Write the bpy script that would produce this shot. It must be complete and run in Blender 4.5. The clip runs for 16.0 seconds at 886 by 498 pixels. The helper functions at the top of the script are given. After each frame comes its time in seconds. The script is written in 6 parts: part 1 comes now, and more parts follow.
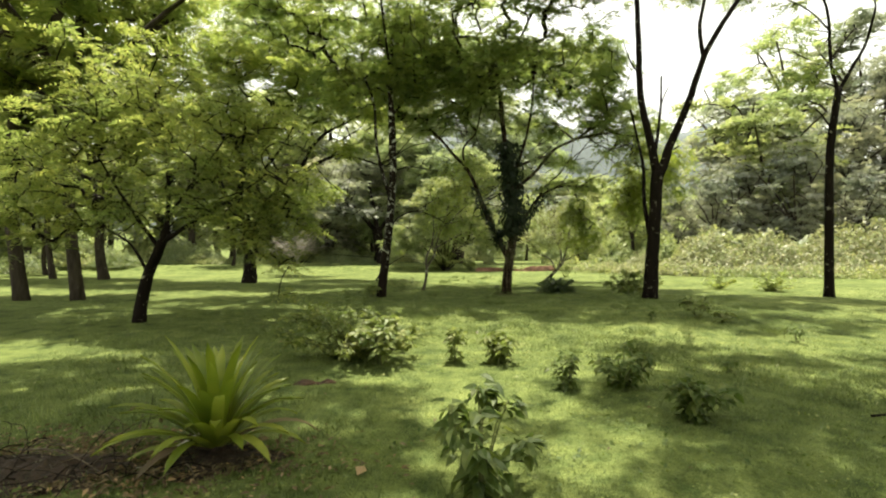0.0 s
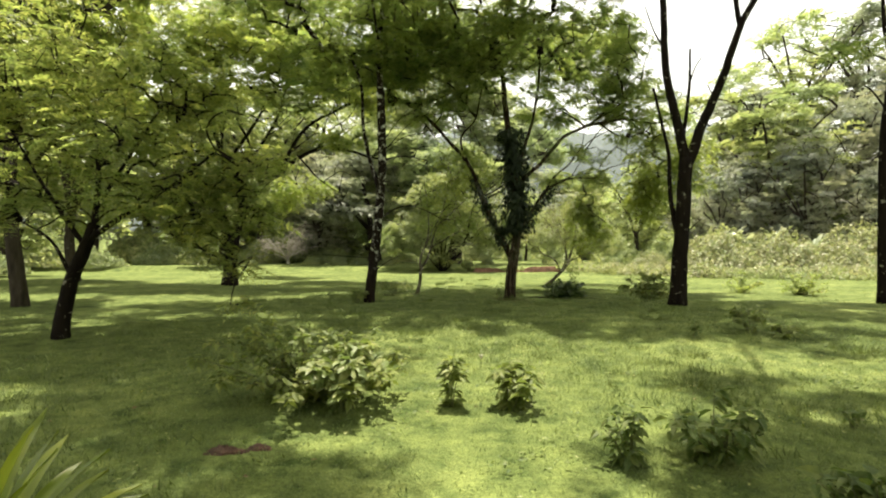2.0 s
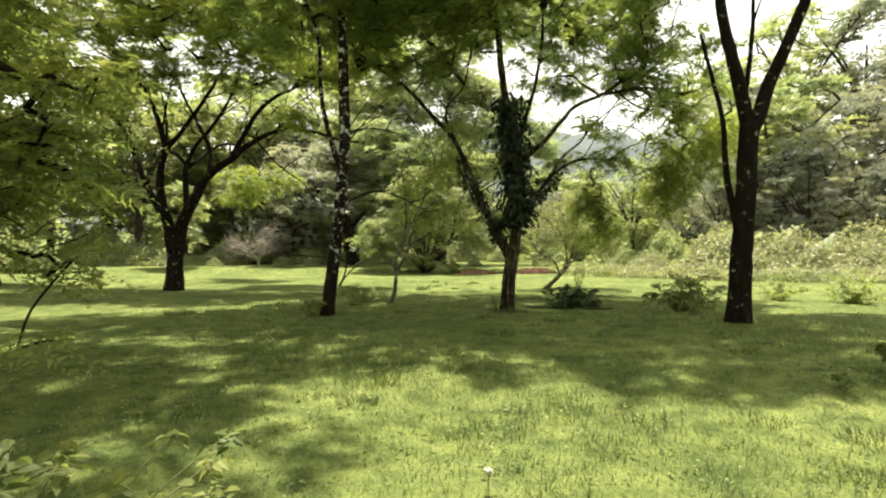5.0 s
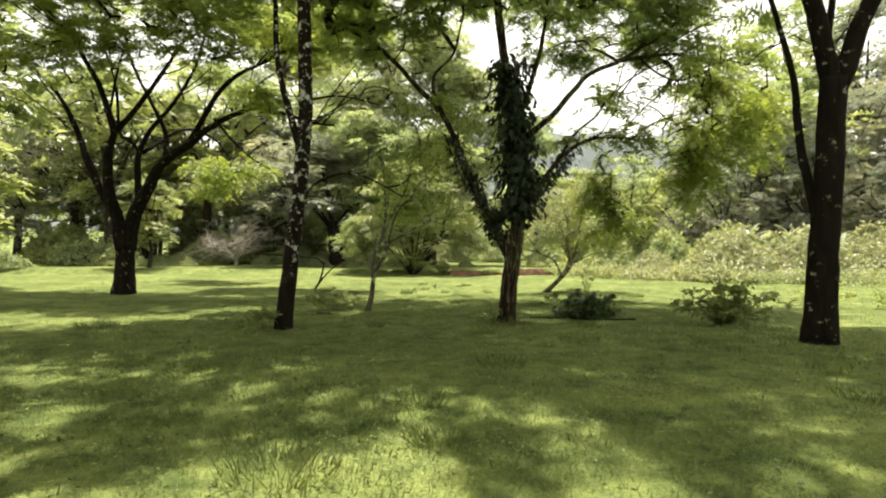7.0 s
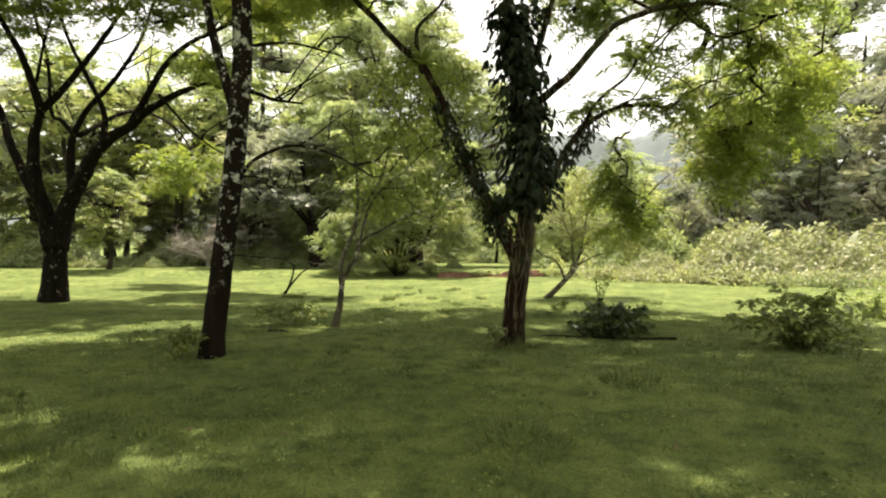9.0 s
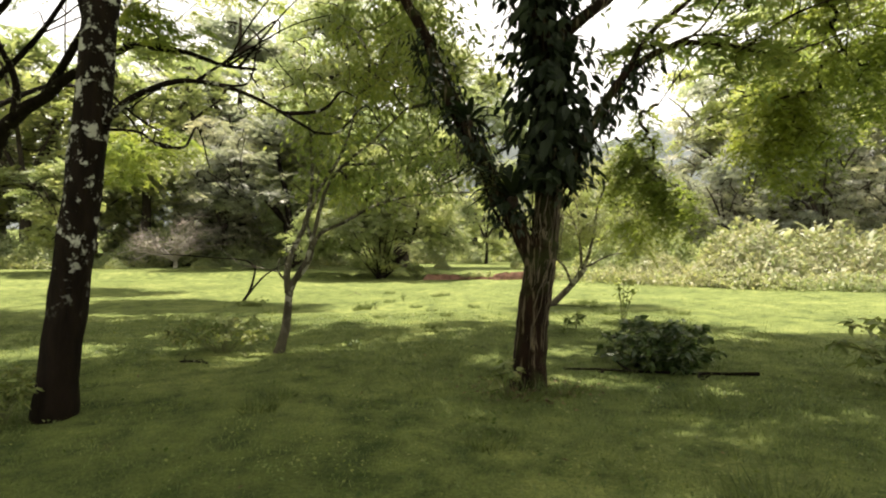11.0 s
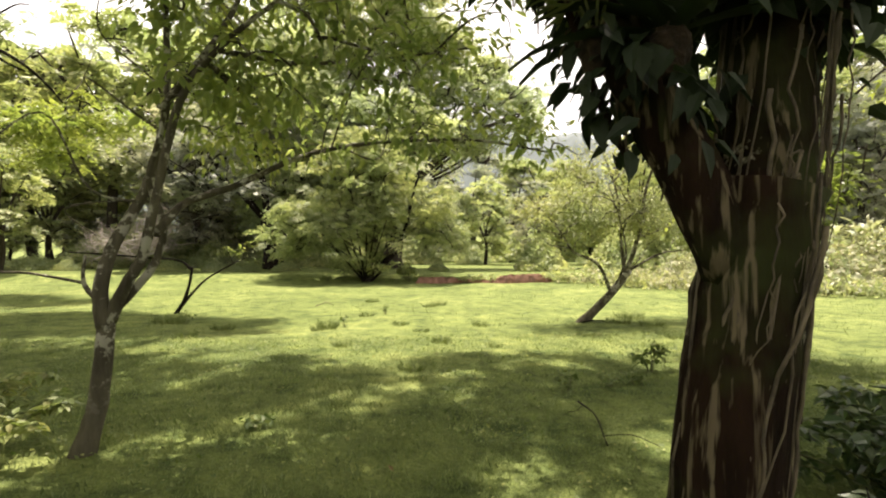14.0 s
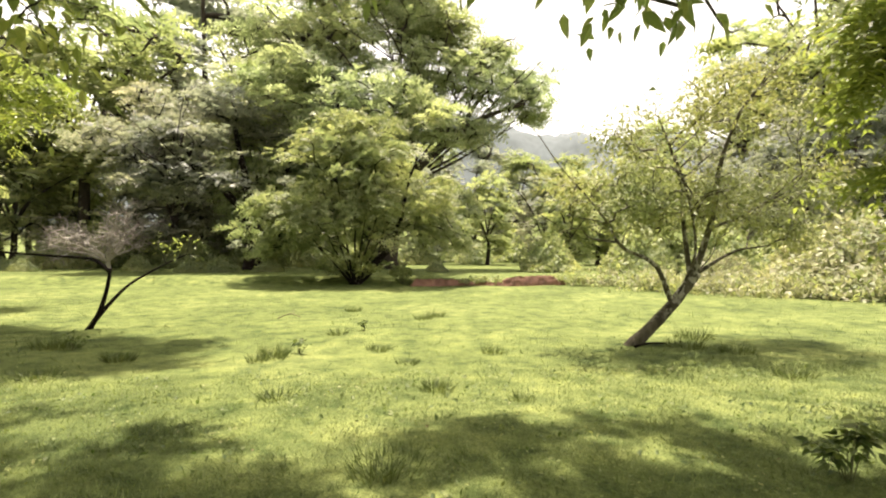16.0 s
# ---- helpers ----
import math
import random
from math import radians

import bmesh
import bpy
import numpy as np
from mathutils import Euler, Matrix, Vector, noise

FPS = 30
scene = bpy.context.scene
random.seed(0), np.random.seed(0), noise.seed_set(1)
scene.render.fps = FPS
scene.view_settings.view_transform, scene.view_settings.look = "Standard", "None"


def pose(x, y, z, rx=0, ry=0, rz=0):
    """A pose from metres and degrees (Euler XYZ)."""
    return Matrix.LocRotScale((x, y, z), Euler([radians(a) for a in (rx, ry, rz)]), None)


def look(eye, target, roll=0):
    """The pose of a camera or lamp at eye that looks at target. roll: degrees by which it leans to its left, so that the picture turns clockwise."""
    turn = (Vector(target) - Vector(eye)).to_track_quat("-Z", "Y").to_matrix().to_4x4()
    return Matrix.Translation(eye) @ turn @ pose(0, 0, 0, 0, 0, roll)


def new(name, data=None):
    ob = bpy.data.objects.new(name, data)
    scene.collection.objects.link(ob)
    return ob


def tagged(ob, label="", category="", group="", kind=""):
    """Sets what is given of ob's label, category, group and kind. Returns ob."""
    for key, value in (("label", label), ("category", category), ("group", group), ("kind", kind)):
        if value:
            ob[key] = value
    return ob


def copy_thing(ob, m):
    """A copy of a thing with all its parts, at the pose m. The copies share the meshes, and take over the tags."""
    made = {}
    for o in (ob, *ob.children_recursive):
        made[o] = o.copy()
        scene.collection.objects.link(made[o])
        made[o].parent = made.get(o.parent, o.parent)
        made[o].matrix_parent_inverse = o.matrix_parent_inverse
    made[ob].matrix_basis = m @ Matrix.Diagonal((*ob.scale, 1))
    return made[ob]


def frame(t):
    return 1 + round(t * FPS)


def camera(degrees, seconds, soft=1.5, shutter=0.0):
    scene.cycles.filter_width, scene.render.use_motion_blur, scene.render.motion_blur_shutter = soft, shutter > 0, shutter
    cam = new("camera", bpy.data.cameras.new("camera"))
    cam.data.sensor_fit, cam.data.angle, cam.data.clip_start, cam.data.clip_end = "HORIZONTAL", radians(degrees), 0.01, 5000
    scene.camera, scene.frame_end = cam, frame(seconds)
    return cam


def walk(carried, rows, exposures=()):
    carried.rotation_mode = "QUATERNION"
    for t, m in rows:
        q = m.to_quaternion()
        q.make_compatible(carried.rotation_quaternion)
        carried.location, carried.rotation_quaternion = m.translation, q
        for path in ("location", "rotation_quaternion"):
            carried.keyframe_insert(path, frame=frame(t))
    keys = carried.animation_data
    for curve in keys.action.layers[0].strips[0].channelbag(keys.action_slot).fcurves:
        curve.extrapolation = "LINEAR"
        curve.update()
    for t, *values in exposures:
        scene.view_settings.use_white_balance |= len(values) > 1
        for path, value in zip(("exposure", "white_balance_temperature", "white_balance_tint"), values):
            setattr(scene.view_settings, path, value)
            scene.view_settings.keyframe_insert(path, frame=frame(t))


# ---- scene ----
cam = camera(83.9, 16.0, soft=2.1)
METRES, EYE, TILT, LEAN, TURN = 20.0, 1.6, 0.0, 0.0, 0.0
ROWS = [
    (0.0, 0.0, 0.0, 0.0, 0.0, -0.0, -0.0),
    (0.5, 0.0009, 0.0236, -0.0003, 0.02, 0.0, 0.01),
    (1.0, 0.0012, 0.048, -0.0006, 0.01, 0.01, 0.01),
    (1.5, 0.0017, 0.0734, -0.0011, -0.09, 0.03, 0.02),
    (2.0, 0.0024, 0.0996, -0.0013, -0.33, 0.01, -0.02),
    (2.5, 0.0036, 0.1265, -0.0018, -0.63, 0.0, -0.04),
    (3.0, 0.0046, 0.1541, -0.0023, -0.91, 0.01, -0.06),
    (3.5, 0.0053, 0.1828, -0.0027, -1.18, 0.03, -0.07),
    (4.0, 0.0063, 0.2123, -0.0031, -1.5, 0.04, -0.06),
    (4.5, 0.0078, 0.2424, -0.0037, -1.8, 0.06, -0.05),
    (7.0, 0.0202, 0.3936, -0.0082, -3.15, 0.15, -0.21),
    (7.5, 0.0212, 0.4244, -0.0084, -3.46, 0.15, -0.18),
    (8.0, 0.0231, 0.4563, -0.0087, -3.8, 0.17, -0.18),
    (8.5, 0.0255, 0.4882, -0.0087, -4.19, 0.19, -0.18),
    (9.0, 0.0283, 0.5203, -0.0088, -4.6, 0.18, -0.19),
    (11.5, 0.0455, 0.6842, -0.0106, -6.2, 0.28, -0.27),
    (12.0, 0.0494, 0.7162, -0.0107, -6.28, 0.29, -0.27),
    (12.5, 0.0529, 0.7454, -0.0105, -6.31, 0.27, -0.24),
    (13.0, 0.0568, 0.7773, -0.011, -6.34, 0.29, -0.26),
    (13.5, 0.0606, 0.8101, -0.0127, -6.35, 0.28, -0.25),
    (14.0, 0.0646, 0.8441, -0.0147, -6.4, 0.35, -0.28),
    (14.5, 0.0689, 0.8802, -0.016, -6.41, 0.39, -0.32),
    (15.0, 0.0741, 0.9182, -0.0167, -6.43, 0.35, -0.35),
    (15.5, 0.0788, 0.9565, -0.0174, -6.45, 0.37, -0.36),
    (16.0, 0.0835, 0.9956, -0.018, -6.44, 0.36, -0.33),
]
walk(cam, [(t, pose(0, 0, EYE, TILT, LEAN, TURN) @ pose(METRES * x, METRES * y, METRES * z, 90 + pitch, roll, yaw)) for t, x, y, z, yaw, pitch, roll in ROWS],
     exposures=[(0.0, 1.37, 7140, 4), (2.0, 1.4, 7190, 5), (4.5, 1.5, 7250, 6), (8.0, 1.46, 7150, 9), (11.5, 1.5, 7200, 14), (13.0, 1.58, 7200, 16), (14.8, 1.59, 7180, 17), (16.0, 1.58, 7160, 18)])

# ---- light ----
SUN_UP, SUN_TURN = 75.0, 6.0   # height of the sun, and its bearing to the right of straight ahead
world = bpy.data.worlds.new("sky")
scene.world = world
world.use_nodes = True
wn, wl = world.node_tree.nodes, world.node_tree.links
sky = wn.new("ShaderNodeTexSky")
sky.sky_type = "NISHITA"
sky.sun_disc = False
sky.sun_elevation, sky.sun_rotation = radians(SUN_UP), radians(SUN_TURN)
sky.dust_density, sky.air_density = 4.0, 1.0
haze = wn.new("ShaderNodeMix")
haze.data_type = "RGBA"
haze.inputs[0].default_value = 0.6
haze.inputs[7].default_value = (11.0, 10.8, 10.0, 1)
back = wn["Background"]
back.inputs["Strength"].default_value = 0.088
wl.new(sky.outputs[0], haze.inputs[6])
wl.new(haze.outputs[2], back.inputs["Color"])
sun_data = bpy.data.lights.new("sun", "SUN")
sun_data.energy, sun_data.angle, sun_data.color = 5.0, radians(0.6), (1.0, 0.95, 0.86)
sun = new("sun", sun_data)
a, b = radians(SUN_UP), radians(SUN_TURN)
sun.matrix_world = look((60 * math.cos(a) * math.sin(b), 60 * math.cos(a) * math.cos(b) + 15, 60 * math.sin(a)), (0, 15, 0))

# ---- materials ----
def nodes_of(name):
    m = bpy.data.materials.new(name)
    m.use_nodes = True
    return m, m.node_tree.nodes, m.node_tree.links, m.node_tree.nodes["Principled BSDF"]


def ramp(n, stops):
    r = n.new("ShaderNodeValToRGB")
    e = r.color_ramp.elements
    while len(e) < len(stops):
        e.new(0.5)
    for k, (p, c) in zip(e, stops):
        k.position, k.color = p, (*c, 1)
    return r


def tex_noise(n, l, scale, detail=4.0, rough=0.6, stretch=(1, 1, 1)):
    co, mp, t = n.new("ShaderNodeTexCoord"), n.new("ShaderNodeMapping"), n.new("ShaderNodeTexNoise")
    mp.inputs["Scale"].default_value = stretch
    t.inputs["Scale"].default_value, t.inputs["Detail"].default_value, t.inputs["Roughness"].default_value = scale, detail, rough
    l.new(co.outputs["Object"], mp.inputs[0])
    l.new(mp.outputs[0], t.inputs["Vector"])
    return t


def mixed(n, l, fac, c1, c2, mode="MIX"):
    m = n.new("ShaderNodeMix")
    m.data_type, m.blend_type = "RGBA", mode
    for sock, v in ((m.inputs[0], fac), (m.inputs[6], c1), (m.inputs[7], c2)):
        if isinstance(v, (int, float)):
            sock.default_value = v
        elif isinstance(v, tuple):
            sock.default_value = (*v, 1)
        else:
            l.new(v, sock)
    return m.outputs[2]


def leaf_material(name, dark, mid, light, through_light=0.5, gloss=0.42, patch=0.6, drift_low=(0.72, 0.8, 0.8), drift_high=(1.25, 1.15, 0.95)):
    """Leaves: each leaf has its own tone, whole sprays drift in hue, and light passes through."""
    m, n, l, p = nodes_of(name)
    geo = n.new("ShaderNodeNewGeometry")
    near = [tuple(m0 + 0.6 * (c - m0) for c, m0 in zip(end, mid)) for end in (dark, light)]
    r = ramp(n, [(0.0, near[0]), (0.5, mid), (1.0, near[1])])
    info, both, part_of = n.new("ShaderNodeObjectInfo"), n.new("ShaderNodeMath"), n.new("ShaderNodeMath")
    both.operation, part_of.operation = "ADD", "FRACT"
    l.new(geo.outputs["Random Per Island"], both.inputs[0])
    l.new(info.outputs["Random"], both.inputs[1])
    l.new(both.outputs[0], part_of.inputs[0])
    l.new(part_of.outputs[0], r.inputs[0])
    drift = tex_noise(n, l, patch, 2.0)
    tone = ramp(n, [(0.3, drift_low), (0.7, drift_high)])
    l.new(drift.outputs[0], tone.inputs[0])
    col = mixed(n, l, 1.0, r.outputs[0], tone.outputs[0], "MULTIPLY")
    l.new(col, p.inputs["Base Color"])
    p.inputs["Roughness"].default_value = gloss
    p.inputs["Specular IOR Level"].default_value = 0.42
    tr = n.new("ShaderNodeBsdfTranslucent")
    bright = mixed(n, l, 1.0, col, (1.34, 1.38, 0.95), "MULTIPLY")
    l.new(bright, tr.inputs["Color"])
    mx = n.new("ShaderNodeMixShader")
    mx.inputs[0].default_value = through_light
    l.new(p.outputs[0], mx.inputs[1])
    l.new(tr.outputs[0], mx.inputs[2])
    l.new(mx.outputs[0], n["Material Output"].inputs["Surface"])
    return m


def bark_material(name, dark, light, lichen=(0.5, 0.5, 0.44), cover=0.62, patch=3.0, moss=None, strips=None, above=None):
    """Furrowed bark with pale lichen patches; cover is the noise level above which lichen grows."""
    m, n, l, p = nodes_of(name)
    furrow = tex_noise(n, l, 9.0, 6.0, 0.65, (1, 1, 0.22))
    r = ramp(n, [(0.3, dark), (0.72, light)])
    l.new(furrow.outputs[0], r.inputs[0])
    spots = tex_noise(n, l, patch, 5.0, 0.7)
    mask = ramp(n, [(cover, (0, 0, 0)), (cover + 0.05, (1, 1, 1))])
    l.new(spots.outputs[0], mask.inputs[0])
    grown = mask.outputs[0]
    if above:
        co, xyz, lift = n.new("ShaderNodeTexCoord"), n.new("ShaderNodeSeparateXYZ"), n.new("ShaderNodeMapRange")
        l.new(co.outputs["Object"], xyz.inputs[0])
        l.new(xyz.outputs["Z"], lift.inputs["Value"])
        lift.inputs["From Min"].default_value, lift.inputs["From Max"].default_value = above
        grown = mixed(n, l, 1.0, grown, lift.outputs["Result"], "MULTIPLY")
    col = mixed(n, l, grown, r.outputs[0], lichen)
    if moss:
        green = tex_noise(n, l, 1.7, 4.0, 0.6)
        gm = ramp(n, [(0.48, (0, 0, 0)), (0.62, (0.8, 0.8, 0.8))])
        l.new(green.outputs[0], gm.inputs[0])
        col = mixed(n, l, gm.outputs[0], col, moss)
    if strips:
        fibre = tex_noise(n, l, 22.0, 3.0, 0.6, (1, 1, 0.06))
        fm = ramp(n, [(0.55, (0, 0, 0)), (0.63, (0.9, 0.9, 0.9))])
        l.new(fibre.outputs[0], fm.inputs[0])
        col = mixed(n, l, fm.outputs[0], col, strips)
    l.new(col, p.inputs["Base Color"])
    p.inputs["Roughness"].default_value = 0.9
    p.inputs["Specular IOR Level"].default_value = 0.08
    bump = n.new("ShaderNodeBump")
    bump.inputs["Strength"].default_value, bump.inputs["Distance"].default_value = 0.9, 0.03
    l.new(furrow.outputs[0], bump.inputs["Height"])
    l.new(bump.outputs[0], p.inputs["Normal"])
    return m


def plain_material(name, c1, c2, scale=6.0, rough=0.85, bumpy=0.3):
    m, n, l, p = nodes_of(name)
    t = tex_noise(n, l, scale, 5.0)
    r = ramp(n, [(0.3, c1), (0.7, c2)])
    l.new(t.outputs[0], r.inputs[0])
    l.new(r.outputs[0], p.inputs["Base Color"])
    p.inputs["Roughness"].default_value = rough
    bump = n.new("ShaderNodeBump")
    bump.inputs["Strength"].default_value, bump.inputs["Distance"].default_value = bumpy, 0.05
    l.new(t.outputs[0], bump.inputs["Height"])
    l.new(bump.outputs[0], p.inputs["Normal"])
    return m


def ground_material():
    m, n, l, p = nodes_of("meadow turf")
    broad, mid, fine = tex_noise(n, l, 0.35, 4.0), tex_noise(n, l, 2.6, 5.0, 0.7), tex_noise(n, l, 38.0, 3.0, 0.7)
    base = ramp(n, [(0.32, (0.08, 0.1, 0.036)), (0.52, (0.12, 0.142, 0.051)), (0.7, (0.163, 0.181, 0.07))])
    l.new(broad.outputs[0], base.inputs[0])
    tuft = ramp(n, [(0.34, (0.42, 0.52, 0.45)), (0.5, (0.95, 1.0, 0.95)), (0.66, (1.36, 1.36, 1.26))])
    l.new(mid.outputs[0], tuft.inputs[0])
    col = mixed(n, l, 1.0, base.outputs[0], tuft.outputs[0], "MULTIPLY")
    grain = ramp(n, [(0.3, (0.55, 0.58, 0.5)), (0.65, (1.3, 1.3, 1.2))])
    l.new(fine.outputs[0], grain.inputs[0])
    col = mixed(n, l, 0.85, col, grain.outputs[0], "MULTIPLY")
    bare = tex_noise(n, l, 1.1, 5.0, 0.75)
    bm = ramp(n, [(0.66, (0, 0, 0)), (0.76, (0.55, 0.55, 0.55))])
    l.new(bare.outputs[0], bm.inputs[0])
    col = mixed(n, l, bm.outputs[0], col, (0.12, 0.09, 0.05))
    l.new(col, p.inputs["Base Color"])
    p.inputs["Roughness"].default_value = 0.95
    p.inputs["Specular IOR Level"].default_value = 0.1
    add = n.new("ShaderNodeMath")
    add.operation = "MULTIPLY_ADD"
    add.inputs[1].default_value = 2.0
    l.new(mid.outputs[0], add.inputs[0])
    l.new(fine.outputs[0], add.inputs[2])
    bump = n.new("ShaderNodeBump")
    bump.inputs["Strength"].default_value, bump.inputs["Distance"].default_value = 0.8, 0.04
    l.new(add.outputs[0], bump.inputs["Height"])
    l.new(bump.outputs[0], p.inputs["Normal"])
    return m


TURF = ground_material()
BLADE = leaf_material("grass blades", (0.095, 0.122, 0.046), (0.139, 0.169, 0.069), (0.215, 0.241, 0.109), 0.35, 0.6, 1.7, (0.55, 0.64, 0.58), (1.34, 1.34, 1.22))
TUFT = leaf_material("tuft grass", (0.056, 0.079, 0.025), (0.088, 0.118, 0.039), (0.154, 0.181, 0.066), 0.3, 0.6, 1.7)
LEAF_FEATHER = leaf_material("feathery leaves", (0.108, 0.158, 0.062), (0.193, 0.247, 0.101), (0.324, 0.347, 0.160), 0.56)
LEAF_YELLOW = leaf_material("yellow-green leaves", (0.117, 0.160, 0.056), (0.209, 0.257, 0.091), (0.361, 0.371, 0.151), 0.58)
LEAF_BROAD = leaf_material("broad leaves", (0.107, 0.148, 0.056), (0.200, 0.238, 0.088), (0.384, 0.373, 0.173), 0.66, 0.4)
LEAF_GOLD = leaf_material("golden green leaves", (0.112, 0.152, 0.038), (0.176, 0.220, 0.060), (0.280, 0.305, 0.098), 0.56)
# Vine and fern leaves: the crown's shade on them is put into this near-black.
LEAF_SHADED = leaf_material("vine and fern leaves with shade in their colour", (0.006, 0.014, 0.006), (0.011, 0.022, 0.009), (0.026, 0.037, 0.016), 0.26, 0.66)
LEAF_PALE = leaf_material("pale thicket leaves", (0.168, 0.178, 0.112), (0.274, 0.277, 0.181), (0.493, 0.468, 0.347), 0.34, 0.5, 0.8, (0.6, 0.64, 0.56), (1.2, 1.16, 1.04))
# LEAF_SOFT, _FAR, _GREY, _LIGHT and _DEEP are paled: distance haze as leaf colour.
LEAF_SOFT = leaf_material("haze-tinted soft green woodland leaves", (0.139, 0.178, 0.089), (0.251, 0.286, 0.144), (0.419, 0.421, 0.237), 0.45, 0.55, 0.12)
LEAF_BANANA = leaf_material("pale banana leaves", (0.2, 0.225, 0.155), (0.3, 0.325, 0.235), (0.43, 0.44, 0.345), 0.3, 0.4)
LEAF_TAN = leaf_material("tan fallen leaf", (0.3, 0.2, 0.12), (0.36, 0.25, 0.16), (0.42, 0.3, 0.2), 0.15, 0.7)
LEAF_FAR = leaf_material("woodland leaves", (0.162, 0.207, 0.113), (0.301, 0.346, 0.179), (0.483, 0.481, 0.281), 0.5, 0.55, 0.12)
LEAF_GREY = leaf_material("haze-tinted grey-green woodland leaves", (0.149, 0.168, 0.145), (0.242, 0.254, 0.226), (0.391, 0.381, 0.371), 0.42, 0.55, 0.12)
LEAF_LIGHT = leaf_material("haze-tinted light green woodland leaves", (0.147, 0.187, 0.106), (0.255, 0.300, 0.182), (0.437, 0.452, 0.337), 0.54, 0.55, 0.12)
LEAF_DEEP = leaf_material("haze-tinted deep green woodland leaves", (0.129, 0.164, 0.085), (0.237, 0.275, 0.146), (0.419, 0.417, 0.244), 0.42, 0.55, 0.12)
LEAF_MID = leaf_material("mid green leaves", (0.046, 0.078, 0.022), (0.088, 0.128, 0.038), (0.185, 0.21, 0.078), 0.44, 0.58, 2.0)
LEAF_WEED = leaf_material("weedy bush leaves", (0.072, 0.100, 0.030), (0.150, 0.188, 0.060), (0.290, 0.305, 0.128), 0.46, 0.6, 2.0)
LEAF_BUSH = leaf_material("dark bush leaves", (0.026, 0.052, 0.018), (0.052, 0.088, 0.031), (0.140, 0.172, 0.068), 0.26, 0.34, 2.0)
LEAF_OLIVE = leaf_material("olive leaves", (0.126, 0.148, 0.066), (0.216, 0.238, 0.112), (0.351, 0.355, 0.192), 0.38, 0.55)
LEAF_SHRUB = leaf_material("shrub leaves", (0.084, 0.120, 0.038), (0.167, 0.210, 0.077), (0.335, 0.330, 0.173), 0.42, 0.5, 2.0)
LEAF_STRAP = leaf_material("strap leaves", (0.098, 0.134, 0.021), (0.169, 0.216, 0.034), (0.304, 0.332, 0.070), 0.4, 0.35, 3.0)
LEAF_DRY = leaf_material("dry leaves", (0.06, 0.04, 0.024), (0.12, 0.085, 0.05), (0.26, 0.195, 0.125), 0.15, 0.8, 3.0)
# Next three: dark bark taken near black, the backlit trunks' shade in the colour.
BARK_SHADED = bark_material("dark furrowed bark with shade in its colour", (0.004, 0.003, 0.0024), (0.016, 0.0115, 0.009), (0.22, 0.21, 0.17), 0.612, 6.0)
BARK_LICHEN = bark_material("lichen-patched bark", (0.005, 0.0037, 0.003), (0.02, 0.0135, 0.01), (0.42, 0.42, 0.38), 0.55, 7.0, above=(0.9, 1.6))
BARK_VINE = bark_material("vine-grown brown bark with shade in its colour", (0.004, 0.0027, 0.002), (0.024, 0.0125, 0.008), (0.3, 0.28, 0.21), 0.66, 5.0, (0.034, 0.042, 0.015), (0.13, 0.105, 0.07))
BARK_PALE = bark_material("pale grey bark", (0.032, 0.028, 0.02), (0.125, 0.112, 0.082), (0.32, 0.31, 0.26), 0.53, 7.0, above=(0.2, 0.9))
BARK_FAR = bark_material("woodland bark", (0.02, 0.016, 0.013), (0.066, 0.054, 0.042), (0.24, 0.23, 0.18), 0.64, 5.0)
TWIG_PINK = plain_material("dry greyish twigs", (0.24, 0.2, 0.185), (0.46, 0.4, 0.38), 3.0)
BONE = plain_material("bleached dead wood", (0.4, 0.37, 0.32), (0.62, 0.59, 0.52), 5.0)
ROOT = plain_material("aerial root fibre", (0.022, 0.015, 0.01), (0.15, 0.118, 0.08), 9.0)
SOIL = plain_material("red soil", (0.1, 0.05, 0.034), (0.24, 0.125, 0.085), 2.5, 0.95, 0.8)
MULCH = plain_material("dark leaf mould", (0.008, 0.005, 0.003), (0.05, 0.028, 0.016), 18.0, 0.95, 1.0)
ROT = plain_material("rotten reddish wood", (0.02, 0.011, 0.007), (0.1, 0.052, 0.033), 14.0, 0.95, 1.0)
STEM = plain_material("green stems", (0.06, 0.075, 0.02), (0.13, 0.14, 0.05), 12.0, 0.7)
# The haze of the distance is put into this grey-blue colour.
HILL = plain_material("haze-tinted wooded hillside", (0.062, 0.078, 0.078), (0.1, 0.12, 0.124), 0.06, 1.0, 0.0)


# ---- mesh helpers ----
def mesh_of(name, verts, faces, smooth=True):
    """A mesh from one vertex array and a list of face arrays (triangles or quads)."""
    me = bpy.data.meshes.new(name)
    verts = np.asarray(verts, np.float32)
    faces = [np.asarray(f, np.int32) for f in faces if len(f)]
    me.vertices.add(len(verts))
    me.vertices.foreach_set("co", verts.ravel())
    sizes = np.concatenate([np.full(len(f), f.shape[1], np.int32) for f in faces])
    me.loops.add(int(sizes.sum()))
    me.loops.foreach_set("vertex_index", np.concatenate([f.ravel() for f in faces]))
    me.polygons.add(len(sizes))
    me.polygons.foreach_set("loop_start", np.concatenate([[0], np.cumsum(sizes)[:-1]]).astype(np.int32))
    me.polygons.foreach_set("use_smooth", np.full(len(sizes), smooth, bool))
    me.update(calc_edges=True)
    return me


def part(name, geo, material, parent=None, label="", kind="", smooth=True):
    """One mesh object under a thing or a part."""
    ob = new(name, mesh_of(name, *geo, smooth=smooth))
    ob.data.materials.append(material)
    ob.parent = parent
    return tagged(ob, label=label, kind=kind)


